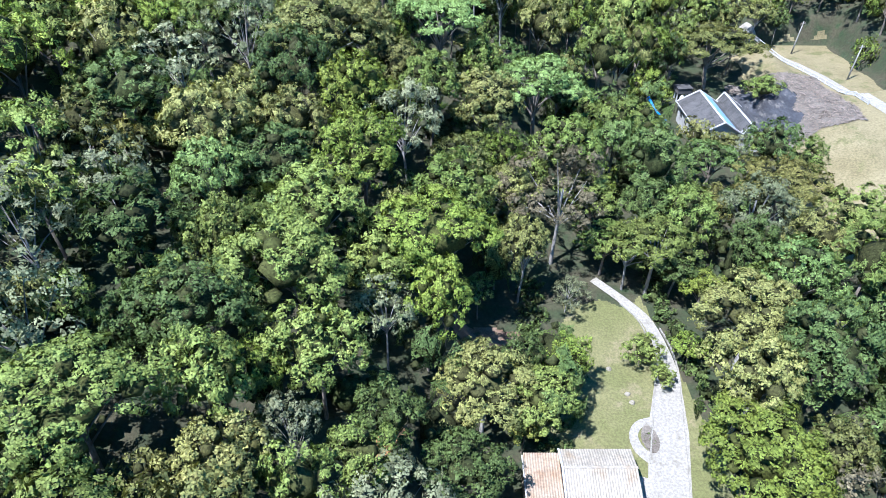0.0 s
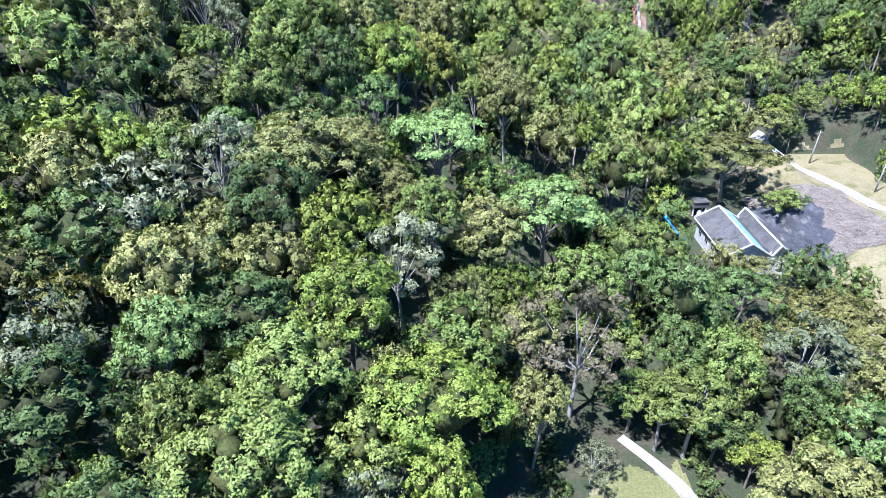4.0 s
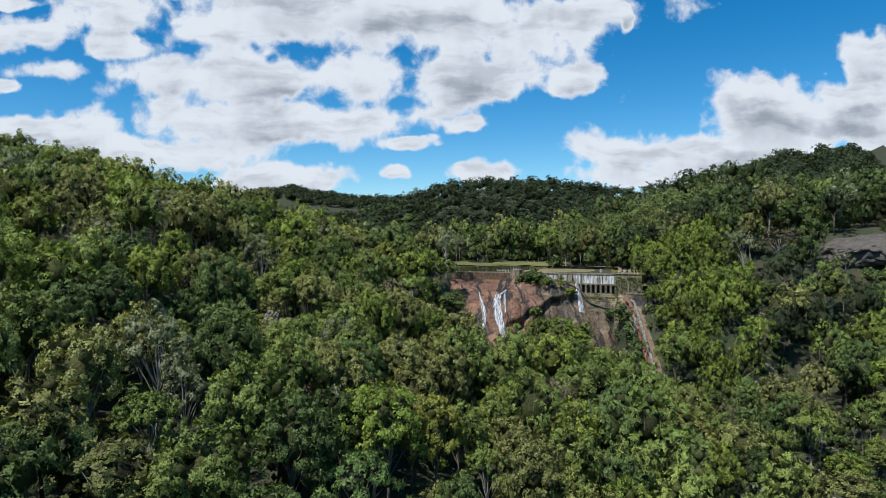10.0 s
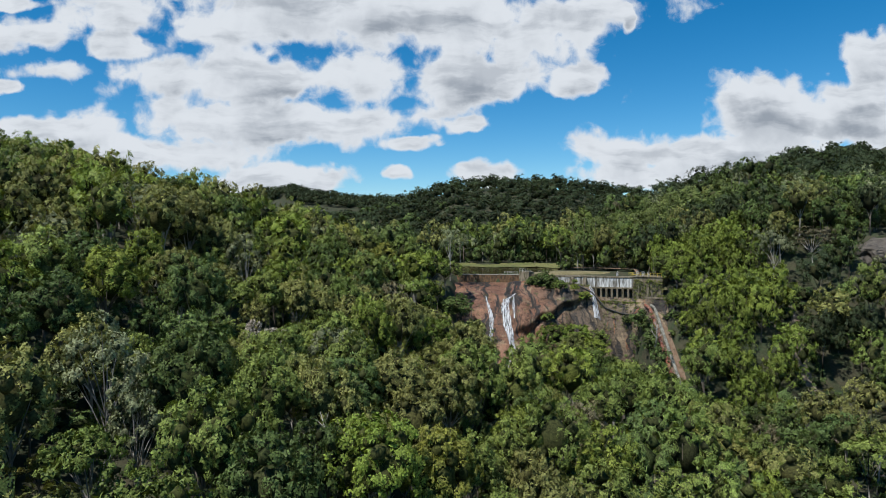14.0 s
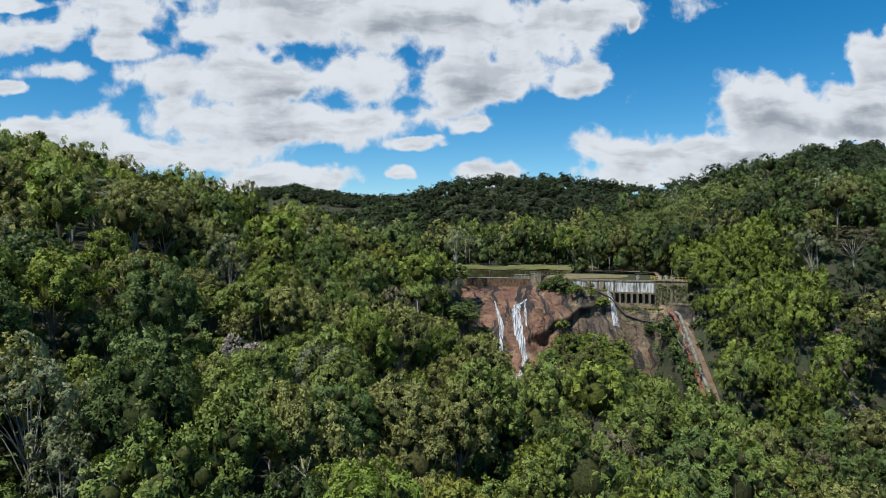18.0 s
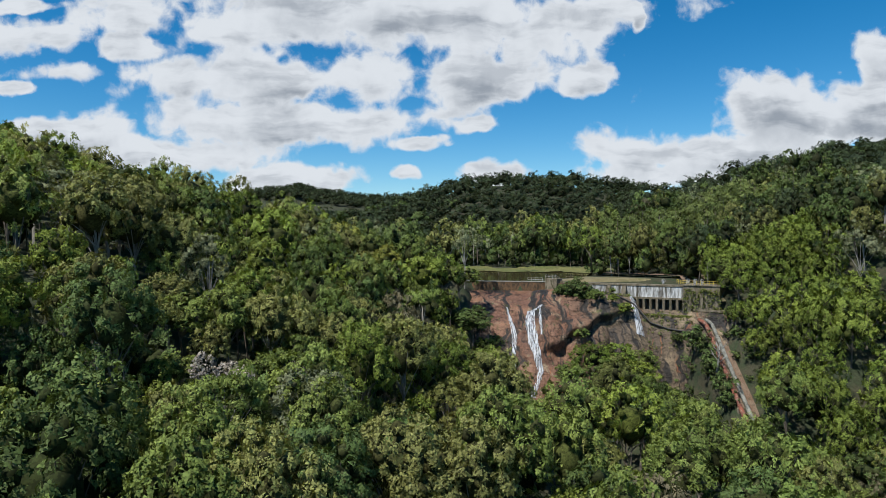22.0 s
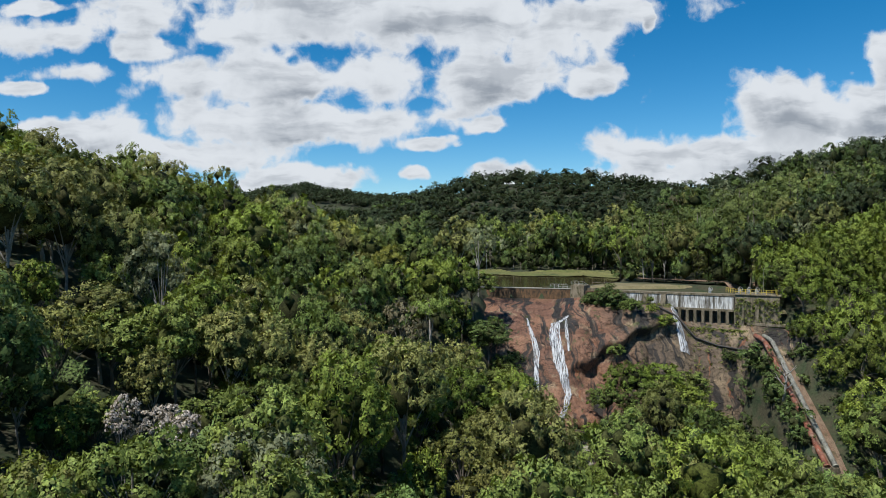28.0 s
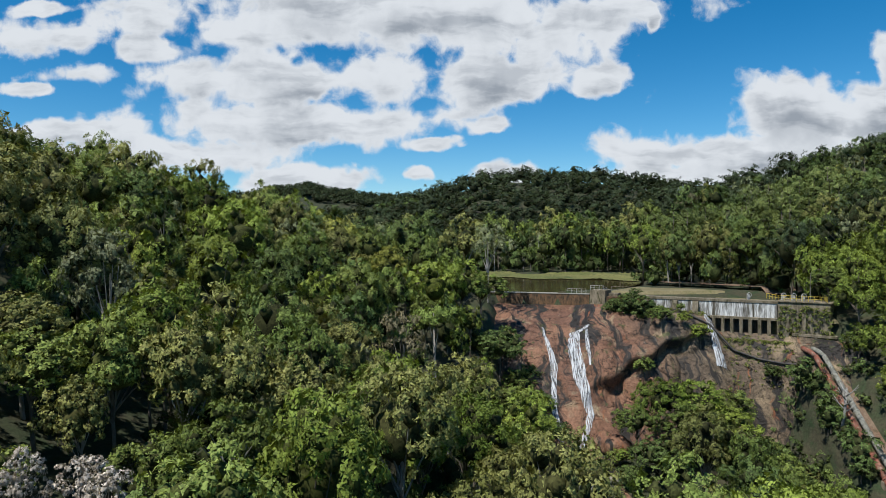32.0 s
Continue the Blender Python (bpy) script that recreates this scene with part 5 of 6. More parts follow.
# leaf sprays on a tuft and their size
FULL = dict(dome=(18, 0.42), layered=(17, 0.42), open=(19, 0.35), tall=(18, 0.38), plume=(18, 0.42))
cache = {}


def crown_arrays(kind, variant, lod):
    """Crown triangles and stem of a kind at one of five levels, from -1 beside the camera's way to 3 on the far hills."""
    key = (kind, variant, lod)
    if key not in cache:
        style, leaf, bark, R, H, label = KINDS[kind]
        rng = np.random.default_rng(1000 + 37 * variant + 101 * list(KINDS).index(kind))
        m, w = boughs(rng, style, R, H)
        c, r, d = tufts(rng, style, R, m, w, H)
        flat, low = SHAPES[style][4:]
        per, size = FULL[style]
        size *= math.sqrt(R / 5.0)
        if lod == -1:
            per, size = int(per * 1.7), size * 0.78
        if lod > 0:
            some, grow, per, big = {1: (58, 1.42, 10, 1.6), 2: (26, 1.95, 7, 2.5), 3: (15, 2.3, 6, 3.2)}[lod]
            if kind == "shrub":
                some //= 2
            keep = rng.permutation(len(c))[:some]
            c, r, d, size = c[keep], r[keep] * grow, d[keep], size * big
        leaves, soft = leaf_cloud(rng, c, r, per, size, low, 0.5 if style == "plume" else 0.1, d)
        few = slice(None) if lod < 1 else slice(0, None, 2) if lod < 2 else slice(0, None, 3)
        # cores carry the darkened INNER colour and show between tufts as painted shade
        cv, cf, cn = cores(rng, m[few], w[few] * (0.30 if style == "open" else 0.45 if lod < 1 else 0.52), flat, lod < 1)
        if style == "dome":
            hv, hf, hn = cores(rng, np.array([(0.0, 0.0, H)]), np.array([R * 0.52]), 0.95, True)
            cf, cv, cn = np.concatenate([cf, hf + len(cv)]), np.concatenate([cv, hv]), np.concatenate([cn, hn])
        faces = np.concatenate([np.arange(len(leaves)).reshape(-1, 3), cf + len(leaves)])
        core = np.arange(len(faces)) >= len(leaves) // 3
        many = {-1: 14, 0: 10, 1: 4, 2: 0, 3: 0}[lod] + (5 if style == "open" and lod < 2 else 0)
        wood = stem(rng, style, R, H, m, many, 6 if lod < 1 else 4)
        if lod == 3:
            wood = wood[0], wood[1][:4]
        cache[key] = (np.concatenate([leaves, cv]), faces, core, np.concatenate([soft, cn])), wood
    return cache[key]


meshes = {}


def soften(mesh, normals):
    """Leaf sprays take the light of the tuft that they sit on."""
    mesh.shade_smooth()
    mesh.normals_split_custom_set_from_vertices(normals)
    return mesh


def tree_meshes(kind, variant, lod):
    if (kind, variant, lod) not in meshes:
        leaves, (sv, sq) = crown_arrays(kind, variant, lod)
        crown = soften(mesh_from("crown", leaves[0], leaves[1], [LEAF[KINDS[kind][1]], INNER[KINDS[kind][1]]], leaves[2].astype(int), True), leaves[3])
        trunk = mesh_from("trunk", sv, sq, [KINDS[kind][2]], smooth=True)
        meshes[kind, variant, lod] = crown, trunk
    return meshes[kind, variant, lod]


def plant(kind, x, y, scale=1.0, stretch=1.0, turn=0.0, variant=0, label="", base=None, lod=0):
    """A single tree of two parts."""
    crown, trunk = tree_meshes(kind, variant, lod)
    ob = thing("tree", label or KINDS[kind][5], "tree", (x, y, g(x, y) if base is None else base), "trees of the valley")
    ob.rotation_euler = (0, 0, turn)
    ob.scale = (scale, scale, scale * stretch)
    part("trunk", trunk, None, ob)
    part("crown", crown, None, ob)
    return ob


class Woods:
    """Many trees joined into one object."""

    def __init__(self):
        self.v, self.f, self.m, self.c, self.t, self.n = [], [], [], [], [], 0
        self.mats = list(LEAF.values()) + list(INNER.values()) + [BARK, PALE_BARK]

    def add(self, kind, x, y, z, scale, stretch, turn, variant, lod):
        leaves, (sv, sq) = crown_arrays(kind, variant, lod)
        ca, sa = math.cos(turn), math.sin(turn)
        spin = np.array([[ca, sa, 0], [-sa, ca, 0], [0, 0, 1]])
        rot = spin * scale
        rot[2, 2] *= stretch
        li = list(LEAF).index(KINDS[kind][1])
        wood = np.concatenate([sq[:, :3], sq[:, [0, 2, 3]]])
        middle = sv.mean(0) * (1, 1, 0)
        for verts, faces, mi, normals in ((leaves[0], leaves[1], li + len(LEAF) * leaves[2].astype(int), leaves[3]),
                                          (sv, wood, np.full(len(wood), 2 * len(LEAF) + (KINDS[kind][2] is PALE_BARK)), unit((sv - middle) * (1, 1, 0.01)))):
            self.v.append(verts @ rot + (x, y, z))
            self.f.append(faces + self.n)
            self.m.append(mi)
            self.c.append(normals @ spin)
            self.t.append(np.full(len(verts), (x * 0.618 + y * 0.317 + turn) % 1.0))
            self.n += len(verts)

    def done(self, name, label, category="woods"):
        if self.v:
            mesh = soften(mesh_from(name, np.concatenate(self.v), np.concatenate(self.f), self.mats, np.concatenate(self.m), True), np.concatenate(self.c))
            tint = mesh.attributes.new("tree_tint", "FLOAT", "POINT")
            tint.data.foreach_set("value", np.concatenate(self.t).astype(np.float32))
            tagged(new(name, mesh), label, category, kind="stuff")


def clear_of(x, y, r=0.0):
    """True where trees may stand."""
    if in_yard(x, y) or (6 < x < 25 and 22 < y < 44):
        return False
    if y < 92 and min((p.x - x) ** 2 + (p.y - y) ** 2 for p in road_line) < 16:
        return False
    if 40.5 < x < 95 and 98 < y < 160 and (x < 62 and 103.5 < y < 126 or in_terrace(x, y) or in_black_slope(x, y) or in_brush_slope(x, y) or (x > 60 and y > 118 and y < 130)):
        return False
    if in_lower_field(x, y) or ((x - 8.5) / 7.5) ** 2 + ((y - 60.5) / 4.2) ** 2 < 1 or (x + 5.9) ** 2 + (y - 42) ** 2 < 9:
        return False
    if (9 if y < 250 else 5) < x < 66 and foot_y(x) - 1.5 < y < float(wall_y(x)) + 6:
        return False
    if ((x - 134) / 19) ** 2 + ((y - 229) / 10) ** 2 < 1:
        return False
    if 150 < y < 225 and x > 70 and min((p.x - x) ** 2 + (p.y - y) ** 2 for p in trail_line) < 3.5 + 7 * max(0.0, math.sin(y * 0.42)):
        return False
    if 172 < y < 232 and x < 40 and min((p.x - x) ** 2 + (p.y - y) ** 2 for p in stream_line) < 9:
        return False
    if in_pond(x, y) or in_marsh(x, y) or in_dam_lawn(x, y):
        return False
    if x > 28 and x < 66 and 236 < y < float(wall_y(x)) + 26:
        return False
    if 48 < x < 63.5 and 203 < y < 242:
        return False
    return True


# single trees that stand out: kind, x, y, half width, height of the crown's middle
ROUND_THE_YARD = (
    ("round_mid", 23.6, 74.6, 4.2, 6.6), ("round_olive", 9.4, 79.0, 4.4, 8.4), ("round_mid", 22.0, 81.5, 4.6, 8.6), ("round_bright", 35.4, 66.0, 3.2, 5.4),
    ("round_bright", -1.0, 61.6, 7.3, 12.5), ("bare_grey", 16.4, 76.5, 8.0, 12.0), ("round_mid", -15.9, 50.5, 6.4, 12.5),
    ("round_deep", -23.3, 43.5, 5.4, 11.5), ("round_mid", -29.2, 31.7, 6.8, 11.5), ("round_grey", -6.4, 50.8, 3.8, 9.0),
    ("round_deep", -5.1, 38.6, 3.5, 8.5), ("round_olive", 4.4, 46.8, 5.8, 8.0), ("round_mid", 11.4, 46.4, 4.3, 7.0),
    ("yellow_bloom", 8.9, 44.0, 2.0, 4.6), ("round_bright", 14.9, 52.2, 2.9, 6.8), ("round_mid", 25.6, 56.9, 2.6, 2.9), ("round_mid", 27.4, 53.8, 1.7, 1.9), ("umbrella_mid", 26.4, 71.6, 4.6, 7.6), ("round_deep", 32.4, 69.5, 4.0, 6.4), ("round_grey", 17.2, 66.6, 3.0, 3.6),
    ("round_bright", 31.6, 57.0, 2.4, 3.4), ("umbrella_mid", 29.5, 70.5, 6.0, 10.0), ("round_olive", 37.0, 56.0, 6.6, 10.0))
DOWN_THE_VALLEY = (
    ("round_bright", 31.5, 37.6, 6.4, 9.0), ("umbrella_rusty", 57.4, 133.0, 9.8, 10.0), ("umbrella_jade", -0.4, 103.5, 7.4, 13.0),
    ("umbrella_jade", 15.2, 97.7, 8.4, 13.0), ("round_olive", -17.7, 92.1, 7.6, 13.0), ("round_mid", 66.3, 125.4, 3.6, 2.6),
    ("round_olive", -18.2, 30.3, 3.9, 9.5), ("round_mid", -7.2, 33.7, 3.4, 8.5), ("round_deep", 2.2, 36.6, 4.3, 7.0),
    ("round_grey", -13.4, 35.0, 3.2, 9.0), ("umbrella_rusty", 51.7, 82.5, 8.0, 10.5), ("umbrella_jade", 43.6, 92.0, 5.6, 8.0),
    ("round_mid", 19.0, 88.0, 5.4, 11.5), ("round_bright", -10.5, 71.7, 6.0, 12.5), ("round_bright", 45.6, 124.5, 2.2, 3.4))
UNDER_THE_DAM = (
    ("round_mid", -40.0, 173.6, 4.4, 7.6), ("round_olive", -43.5, 177.5, 4.6, 8.0), ("round_mid", 80.4, 151.0, 3.6, 6.0), ("round_bright", 73.4, 150.6, 3.4, 6.0), ("bamboo", 87.6, 152.4, 4.2, 5.6),
    ("bamboo", 93.0, 145.0, 4.4, 6.2), ("bamboo", 94.0, 137.0, 4.4, 6.2), ("bamboo", 93.4, 128.6, 4.2, 6.0), ("bamboo", 95.0, 120.0, 4.4, 6.2), ("round_olive", 70.2, 145.6, 4.0, 6.4),
    ("round_mid", 26.8, 227.6, 3.4, 6.4), ("round_bright", 31.6, 229.4, 4.4, 9.4), ("round_bright", 37.6, 229.6, 4.8, 9.4), ("round_mid", 43.2, 229.0, 4.3, 8.0),
    ("round_mid", 34.4, 224.0, 4.6, 8.2), ("round_bright", 40.6, 223.6, 4.6, 8.4), ("round_mid", 46.0, 224.0, 3.4, 4.2), ("round_deep", 28.8, 222.4, 4.0, 5.6), ("round_olive", 48.6, 218.0, 2.8, 3.0),
    ("round_deep", 12.6, 227.0, 3.4, 4.6), ("round_mid", 15.2, 223.0, 3.0, 3.0), ("round_bright", 23.6, 225.6, 1.9, 1.7), ("round_mid", 20.4, 224.2, 1.8, 1.5), ("round_deep", 24.6, 222.6, 2.4, 2.2),
    ("umbrella_mid", -5.0, 206.0, 8.2, 12.5), ("umbrella_rusty", 13.9, 166.0, 7.2, 8.5), ("umbrella_rusty", 47.4, 168.0, 8.5, 8.0),
    ("silver_leaf", -31.0, 165.7, 1.9, 5.8), ("silver_leaf", -28.1, 163.6, 1.9, 7.0), ("bare_grey", 103.5, 227.6, 6.5, 8.0),
    ("round_grey", -61.8, 182.4, 7.5, 12.5), ("round_olive", -61.5, 196.0, 6.5, 12.5), ("yellow_bloom", -16.9, 246.2, 4.2, 11.0),
    ("silver_leaf", -32.5, 161.0, 1.8, 7.0), ("bamboo", 67.5, 233.0, 4.4, 6.0), ("bamboo", 71.0, 239.0, 4.6, 6.6), ("bamboo", 66.6, 224.0, 4.0, 5.6), ("bamboo", 68.0, 215.5, 4.4, 6.2), ("bamboo", 74.5, 229.5, 4.6, 6.6),
    ("round_mid", 9.4, 235.0, 3.6, 6.8), ("round_deep", 11.0, 230.5, 3.0, 5.0), ("round_mid", 8.2, 240.5, 3.4, 6.0), ("round_deep", 12.0, 236.6, 3.0, 5.6), ("round_deep", 10.4, 244.0, 3.0, 5.0),
    ("round_mid", 50.5, 212.0, 2.8, 3.2), ("round_deep", 53.4, 208.6, 2.4, 2.4), ("round_mid", 52.8, 216.6, 2.2, 2.0), ("round_olive", 54.0, 222.6, 1.9, 1.6), ("round_deep", 50.6, 221.4, 2.4, 2.2), ("round_mid", 47.4, 208.0, 3.2, 4.4),
    ("bamboo", 64.9, 229.0, 2.8, 4.2), ("bamboo", 64.4, 219.0, 2.8, 4.0), ("bamboo", 63.8, 211.0, 2.6, 3.6), ("round_mid", 66.2, 239.0, 3.4, 6.0),
    ("round_deep", 5.0, 241.0, 5.0, 7.0), ("round_mid", 2.0, 252.0, 5.0, 8.0), ("round_mid", 6.0, 231.0, 4.2, 6.5), ("round_olive", 50.0, 102.6, 2.9, 4.2), ("round_grey", 54.0, 102.8, 2.7, 4.0), ("umbrella_rusty", 58.5, 102.4, 3.8, 4.6))
LONE = ROUND_THE_YARD + DOWN_THE_VALLEY + UNDER_THE_DAM
SPECIAL = [(x, y, r * 0.80 + 1.6) for _, x, y, r, _ in LONE]


# hill_tree brings the painted cloud shadow to the far and right slopes
MIXES = dict(
    valley=dict(round_mid=26, round_deep=22, round_bright=13, round_olive=11, round_grey=4, umbrella_jade=3, umbrella_mid=8, umbrella_rusty=2.5, yellow_bloom=0.4, bare_grey=1.0),
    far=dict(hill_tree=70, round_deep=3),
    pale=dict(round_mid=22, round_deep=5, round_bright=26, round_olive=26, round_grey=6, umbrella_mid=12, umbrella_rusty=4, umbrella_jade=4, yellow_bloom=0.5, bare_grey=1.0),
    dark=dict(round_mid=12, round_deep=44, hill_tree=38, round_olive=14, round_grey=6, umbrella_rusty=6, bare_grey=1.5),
    terrace=dict(round_mid=26, round_deep=30, round_bright=6, round_olive=18, yellow_bloom=1.5, umbrella_mid=6, round_grey=3))


def scatter(rng, taken, y0, y1, each, small, large, margin, slope=0.73):
    """Places for crowns of mixed half widths that stand shoulder to shoulder, the largest first."""
    area = (2 * margin + slope * (y0 + y1)) * (y1 - y0)
    n = int(area / (each * each))
    y = np.sqrt(rng.uniform(y0 * y0, y1 * y1, n)) if slope else rng.uniform(y0, y1, n)
    x = rng.uniform(-1, 1, n) * (slope * y + margin)
    r = small + (large - small) * np.linspace(1, 0, n) ** 2.2
    out = []
    for px, py, pr in zip(x, y, r):
        i, j = int(px // 12), int(py // 12)
        if all((px - a) ** 2 + (py - b) ** 2 > (0.64 * (pr + c)) ** 2 for u in (-1, 0, 1) for v in (-1, 0, 1) for a, b, c in taken.get((i + u, j + v), ())):
            taken.setdefault((i, j), []).append((px, py, pr))
            out.append((float(px), float(py), float(pr)))
    return out


def forest():
    rng = np.random.default_rng(11)
    near, zones = [], {k: Woods() for k in ("left", "right", "back", "far", "under")}
    taken = {}
    for x, y, r in SPECIAL:
        taken.setdefault((int(x // 12), int(y // 12)), []).append((x, y, r))
    spots = scatter(rng, taken, 8, 105, 2.2, 2.6, 5.8, 24) + scatter(rng, taken, 105, 262, 2.3, 2.3, 5.3, 26)
    spots += scatter(rng, taken, 262, 398, 2.9, 2.6, 5.2, 28)
    for px, py, r in spots:
        u = rng.uniform(0, 1, 9)
        mix = MIXES["far" if py > 345 and px < 0 or py > 385 and px < 150 else "terrace" if py > 262 and px < 80 else "dark" if px > 66 and py > 200 else "valley" if px < -18 and 108 < py < 158 else "pale" if px < -34 and py > 110 else "valley"]
        wts = np.cumsum(list(mix.values()))
        kind = list(mix)[int(np.searchsorted(wts, u[0] * wts[-1]))]
        bx, by = px + (u[6] - 0.5) * 7, py + (u[7] - 0.5) * 7
        if (u[2] < 0.35 or py > 330 or py < 108) and (py < 345 or -40 < px < 150) and clear_of(bx, by):
            zones["under"].add("shrub", bx, by, g(bx, by) - 0.5, 1.0 + 0.8 * u[8], 0.8 + u[5] * 0.9, u[3] * 6, int(u[4] * 4), 3)
        if not clear_of(px, py) or (8 < px < 26 and 206 < py < 240):
            continue
        high = (7.5 if py < 105 else 9.5) + 1.15 * r + 5.0 * u[2]
        if py > 262 and 38 < px < 100 and py < 318 and py > 300 - 0.6 * (px - 40):
            kind, r, high = "tall_pine", 4.6 + 1.6 * u[1], 18 + 4 * u[2]
        if 62 < px < 90 and 192 < py < 246:
            kind, r, high = "bamboo", 4.0 + 1.6 * u[1], 10 + 3 * u[2]
        if py > 100 and px > 84 and py < 165 and u[5] < 0.6:
            kind, high = "bamboo", 9 + 2 * u[2]
        if 42 < px < 63 and 92 < py < 126 or 32 < px < 47 and 84 < py < 112 or 4 < px < 28 and 180 < py < 214 or 112 < px < 152 and 206 < py < 222:
            r, high = r * 0.72, high * 0.56
        elif 56 < px < 92 and 150 < py < 195:
            r, high = r * 0.9, high * 0.74
        if (px + 30) ** 2 + (py - 161) ** 2 < 120:
            r, high = r * 0.8, high * 0.5
        if py > 385:
            high *= 0.75
        style, R, H = KINDS[kind][0], KINDS[kind][3], KINDS[kind][4]
        scale = r * {"layered": 0.92, "tall": 1.25}.get(style, 0.98) / R
        stretch = high / (scale * (H + R * {"layered": 0.45, "tall": 1.15, "plume": 0.8}.get(style, 0.95)))
        stretch = min(max(stretch, 0.62), 1.35)
        turn, variant = u[3] * 6.283, int(u[4] * 4)
        sink = 0.4 if py < 105 else 1.6 if py < 262 else 3.4
        stretch = min(stretch * (high + sink) / high, 1.4)
        z = g(px, py) - sink
        if (-30 < px < 50 and 31 < py < 78) or (-34 < px < 22 and 78 < py < 112) or (-58 < px < 12 and 112 < py < 196) or (22 < px < 56 and 200 < py < 240):
            near.append((kind, px, py, scale, stretch, turn, variant, z))
        elif py < 262:
            zones["left" if px < axis_x(py) - 20 else "right"].add(kind, px, py, z, scale, stretch, turn, variant, 1)
        else:
            zones["back"].add(kind, px, py, z, scale, stretch, turn, variant, 1 if py < 345 and abs(px - 45) < 60 else 2)
    for px, py, r in scatter(rng, taken, 398, 560, 4.6, 3.9, 6.8, 14) + scatter(rng, taken, 560, 640, 5.0, 4.4, 7.2, 14):
        u = rng.uniform(0, 1, 5)
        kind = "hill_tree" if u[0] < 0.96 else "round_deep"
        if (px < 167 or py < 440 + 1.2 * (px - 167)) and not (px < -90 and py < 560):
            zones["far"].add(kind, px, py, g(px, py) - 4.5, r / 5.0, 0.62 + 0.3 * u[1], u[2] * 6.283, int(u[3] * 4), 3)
    for px, py in zip(rng.uniform(-0.75, 1, 1150), rng.uniform(0, 1, 1150)):
        u = rng.uniform(0, 1, 5)
        x, y = (230 + 400 * px, 0) if px > 0 else (-60 + 560 * px, 1190 + 130 * py)
        y = y or 431 + 1.2 * (x - 167) - 150 * py
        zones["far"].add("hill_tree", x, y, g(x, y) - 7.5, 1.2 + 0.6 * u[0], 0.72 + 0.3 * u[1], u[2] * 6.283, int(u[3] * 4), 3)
    for kind, px, py, scale, stretch, turn, variant, z in near:
        plant(kind, px, py, scale, stretch, turn, variant, "", z)
    for i, (kind, x, y, r, h) in enumerate(LONE):
        k = r / KINDS[kind][3]
        full = KINDS[kind][4] * k
        stretch = max(h / full, 0.72)
        plant(kind, x, y, k, stretch, i * 1.7, i % 4, "", g(x, y) + h - full * stretch, -1 if y < 140 else 0)
    zones["left"].done("slope_woods", "mixed green forest on the steep valley side")
    zones["right"].done("valley_woods", "mixed green forest in the valley below the dam")
    zones["back"].done("terrace_woods", "dark trees standing behind the pond and dam")
    zones["far"].done("hill_woods", "green forest covering the far hills, darkened by painted cloud shadow")
    zones["under"].done("undergrowth", "low green shrubs between the trees", "shrubs")


forest()
# shrubs and small trees rooted on the rock
for i, (kind, x, v, r, h) in enumerate((("round_deep", 32.6, 0.80, 4.4, 0.7), ("round_deep", 29.6, 0.80, 2.8, 0.2), ("round_deep", 35.4, 0.80, 3.0, 0.2), ("round_mid", 36.2, 0.60, 2.2, 2.6), ("round_bright", 40.5, 0.62, 1.5, 1.6),
                                        ("round_mid", 31.5, 0.30, 2.0, 2.2), ("round_bright", 43.4, 0.50, 2.2, 2.4), ("round_mid", 41.8, 0.86, 1.0, 1.2), ("round_deep", 54.2, 0.30, 1.8, 2.0))):
    p = face(x, v)
    k = r / KINDS[kind][3]
    plant(kind, p.x, p.y, k, 0.8, i * 2.1, i % 3, "dense green shrub rooted on the rock face", p.z + h - KINDS[kind][4] * k * 0.8)


def creepers():
    """Ferns and moss tufts on the ledges and faces of the dam."""
    rng = np.random.default_rng(5)
    pts = []
    for _ in range(320):
        x = rng.uniform(46.5, 58.5)
        pts.append((x, 246.2 - (x - 46.2) * 0.60 - rng.uniform(-0.3, 1.0), rng.choice([50.2, 49.0, 48.2])))
    for _ in range(300):
        k = rng.uniform(0, 1)
        pts.append((57.7 + 6.9 * k, 241.3 - 5.2 * k - rng.uniform(0.0, 0.5), rng.uniform(46.5, 57.0)))
    for _ in range(90):
        x = rng.uniform(36.5, 47)
        p = face(x, rng.uniform(0.86, 0.99))
        pts.append((p.x, p.y, p.z))
    for _ in range(110):
        p = face(rng.uniform(48, 58), rng.uniform(0.25, 0.9))
        pts.append((p.x, p.y, p.z))
    c = np.array(pts)
    v, _ = leaf_cloud(rng, c, rng.uniform(0.15, 0.55, len(c)), 16, 0.26, 0.7, 0.5)
    mats = [LEAF["olive"], LEAF["bright"]]
    tagged(new("creepers", mesh_from("creepers", v, np.arange(len(v)).reshape(-1, 3), mats, rng.integers(0, 2, len(v) // 3))),
           "ferns and creepers growing on the dam's ledges", "creepers", kind="stuff")


creepers()


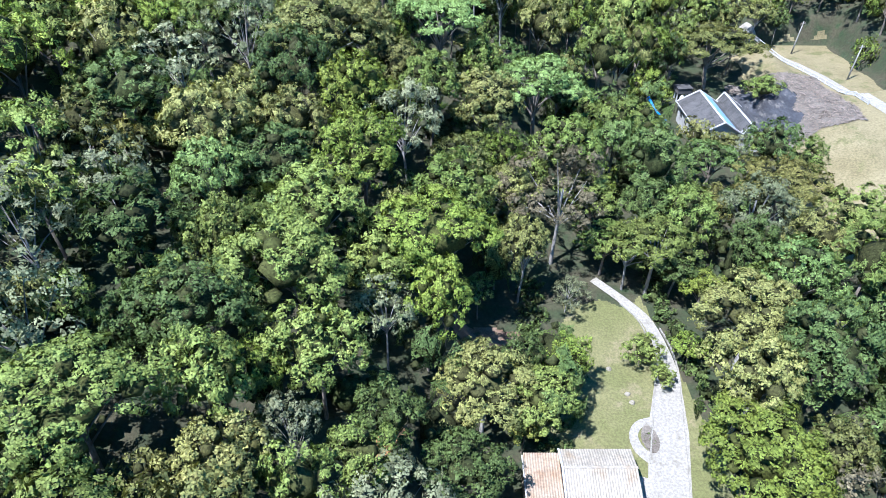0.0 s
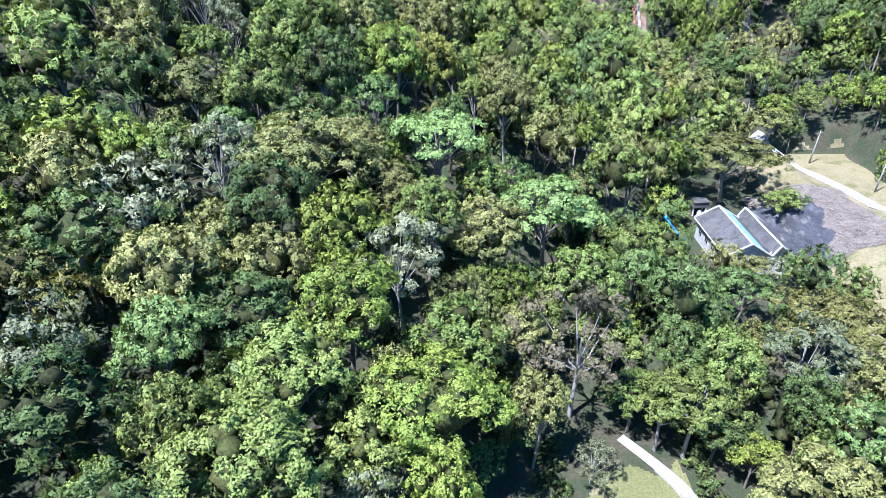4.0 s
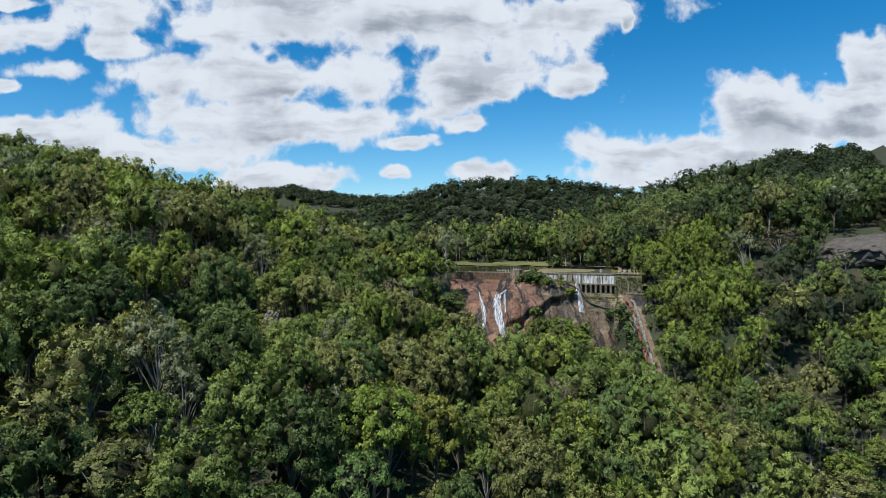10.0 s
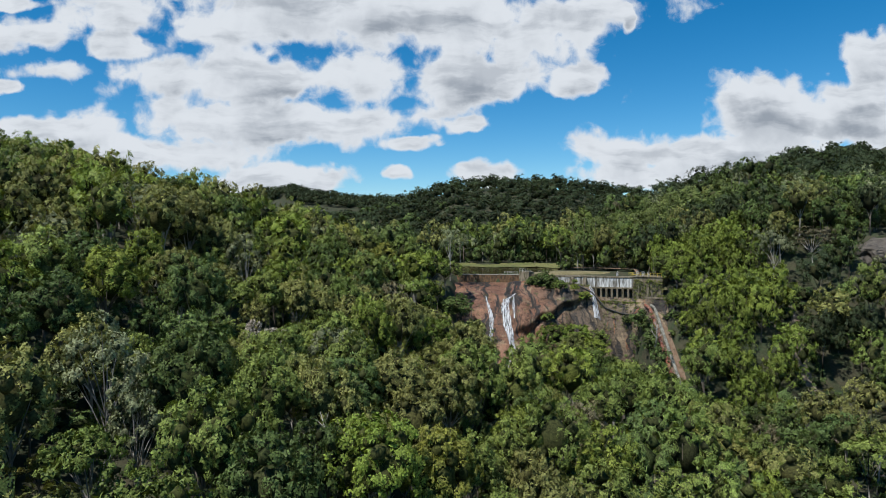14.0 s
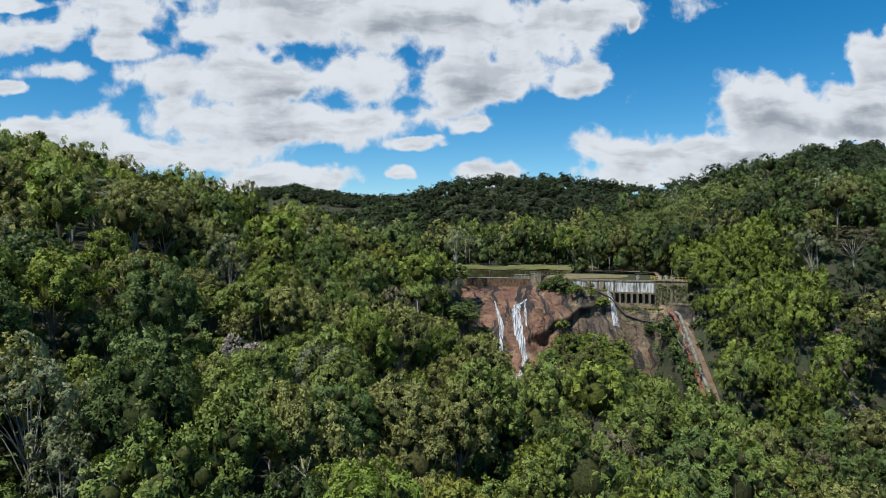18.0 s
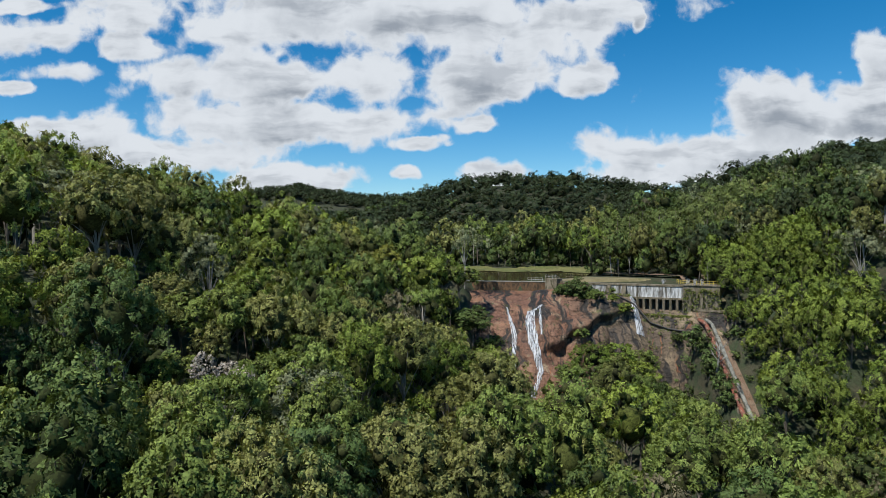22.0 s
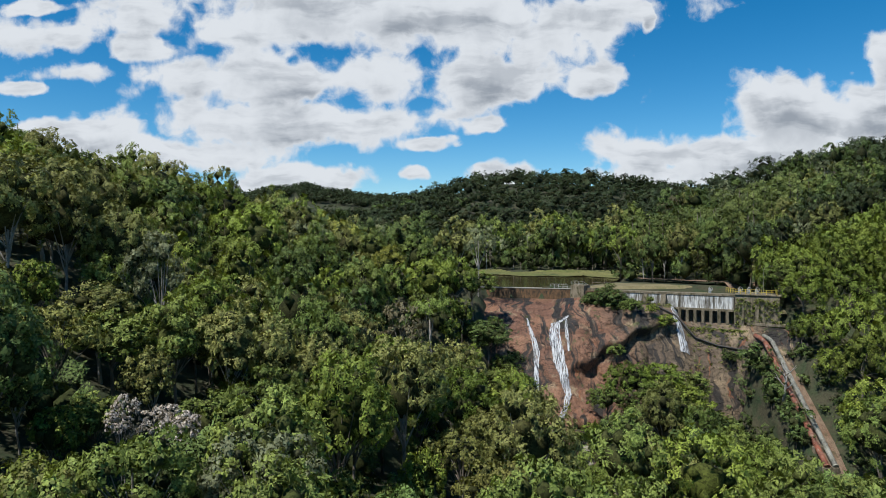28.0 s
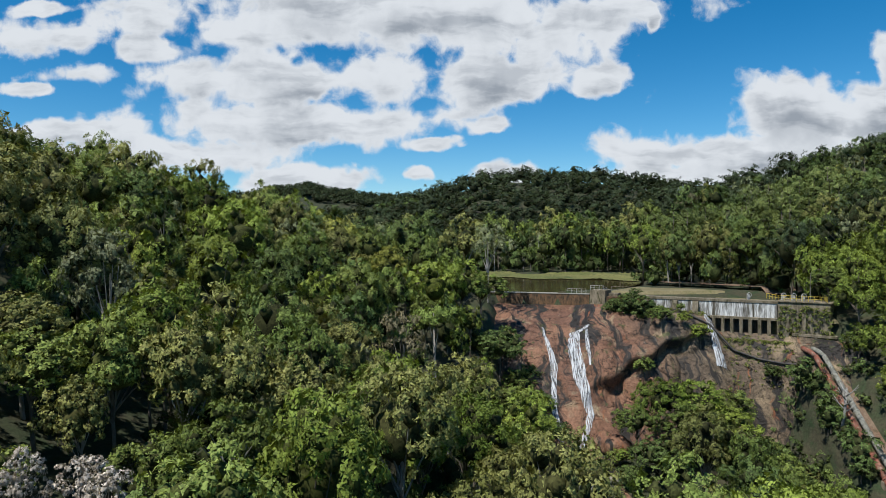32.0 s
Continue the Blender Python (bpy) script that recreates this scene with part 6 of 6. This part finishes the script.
def dead_tree(x, y, h, seed, lean):
    """A bare pale tree: trunk, limbs and forked twigs."""
    rng = np.random.default_rng(seed)
    tree = thing("dead_tree", "bare pale dead tree with forked branches", "tree", (x, y, g(x, y)), "dead trees")
    top = Vector((lean, -lean * 0.4, h))
    part("trunk", tube(bmesh.new(), [(0, 0, -0.5), top * 0.45 + Vector((0.2, 0, 0)), top], [0.26, 0.20, 0.07], 8), DEAD_WOOD, tree, "", True)
    for i in range(7):
        k = 0.45 + 0.5 * i / 7
        a = i * 2.4 + rng.uniform(-0.4, 0.4)
        s = top * k
        e = s + Vector((math.cos(a), math.sin(a), rng.uniform(0.7, 1.3))) * h * 0.24
        m = (s + e) / 2 + Vector((0, 0, -0.25))
        limb = part("limb", tube(bmesh.new(), [s, m, e], [0.12, 0.085, 0.035], 6), DEAD_WOOD, tree, "", True)
        for j in (-0.6, 0.5):
            f = m + Vector((math.cos(a + j), math.sin(a + j), rng.uniform(0.5, 1.2))) * h * 0.13
            part("twig", tube(bmesh.new(), [m, (m + f) / 2 + Vector((0, 0, 0.1)), f], [0.05, 0.04, 0.02], 5), DEAD_WOOD, limb, "", True)


DEAD_WOOD = mottled("dead_wood", [(0.24, 0.22, 0.19), (0.32, 0.30, 0.27), (0.17, 0.155, 0.13)], 1.5, 0.85, 6, 0.02, (1, 1, 0.3))
for i, (x, y, h, lean) in enumerate(((33.8, 49.5, 7.5, 0.6), (-21.4, 137.0, 11.0, 1.2), (-13.1, 124.5, 13.0, -0.8), (-9.7, 121.5, 12.0, 1.4), (56.0, 219.0, 7.0, 0.8))):
    dead_tree(x, y, h, 40 + i, lean)
verge = Woods()
for i in range(16):
    for x in (55.0, 63.6):
        y = 204 + i * 1.9
        px = x + 0.9 * math.sin(i * 2.3 + x)
        verge.add("shrub", px, y, g(px, y) - 0.4, 0.45 + 0.25 * math.sin(i * 1.7 + x) ** 2, 0.9, i * 1.1, i % 3, 2)
for i in range(26):
    k = i / 25
    px, y = 33.0 - 0.12 * (14 + 34 * k) + 3.2 + 0.5 * math.sin(i * 2.1), 36 + 36 * k
    verge.add("shrub", px, y, g(px, y) - 0.5, 0.35 + 0.3 * math.sin(i * 1.3) ** 2, 1.0, i * 0.9, i % 3, 2)
for i in range(30):
    px, y = 12.4 + 1.2 * math.sin(i * 1.9), 43.5 + i * 1.05
    verge.add("shrub", px, y, g(px, y) - 0.5, 0.3 + 0.25 * math.sin(i * 1.1) ** 2, 1.0, i * 0.7, i % 3, 2)
for i, (x, y) in enumerate(((23.7, 44.6), (24.3, 45.4), (24.0, 46.3), (24.5, 46.9), (23.8, 45.9))):
    verge.add("shrub", x, y, g(x, y) - 0.3, 0.13 + 0.03 * (i % 3), 0.9, i, i % 3, 2)
for i in range(22):
    px, y = 55.4 + 1.5 * math.sin(i * 2.7), 213 + i * 1.1
    verge.add("shrub", px, y, g(px, y) - 0.6, 0.7 + 0.4 * math.sin(i * 1.9) ** 2, 1.0, i * 1.3, i % 3, 2)
for i, p in enumerate(trail_line[::2]):
    for side in (-1, 1):
        px, y = p.x + side * (2.6 + 0.9 * math.sin(i * 2.3 + side)), p.y
        verge.add("shrub", px, y, g(px, y) - 0.5, 0.45 + 0.4 * math.sin(i * 1.7 + side) ** 2, 1.0, i * 1.3, i % 3, 2)
verge.done("verge_shrubs", "low shrubs along the penstocks and lawn edges", "shrubs")
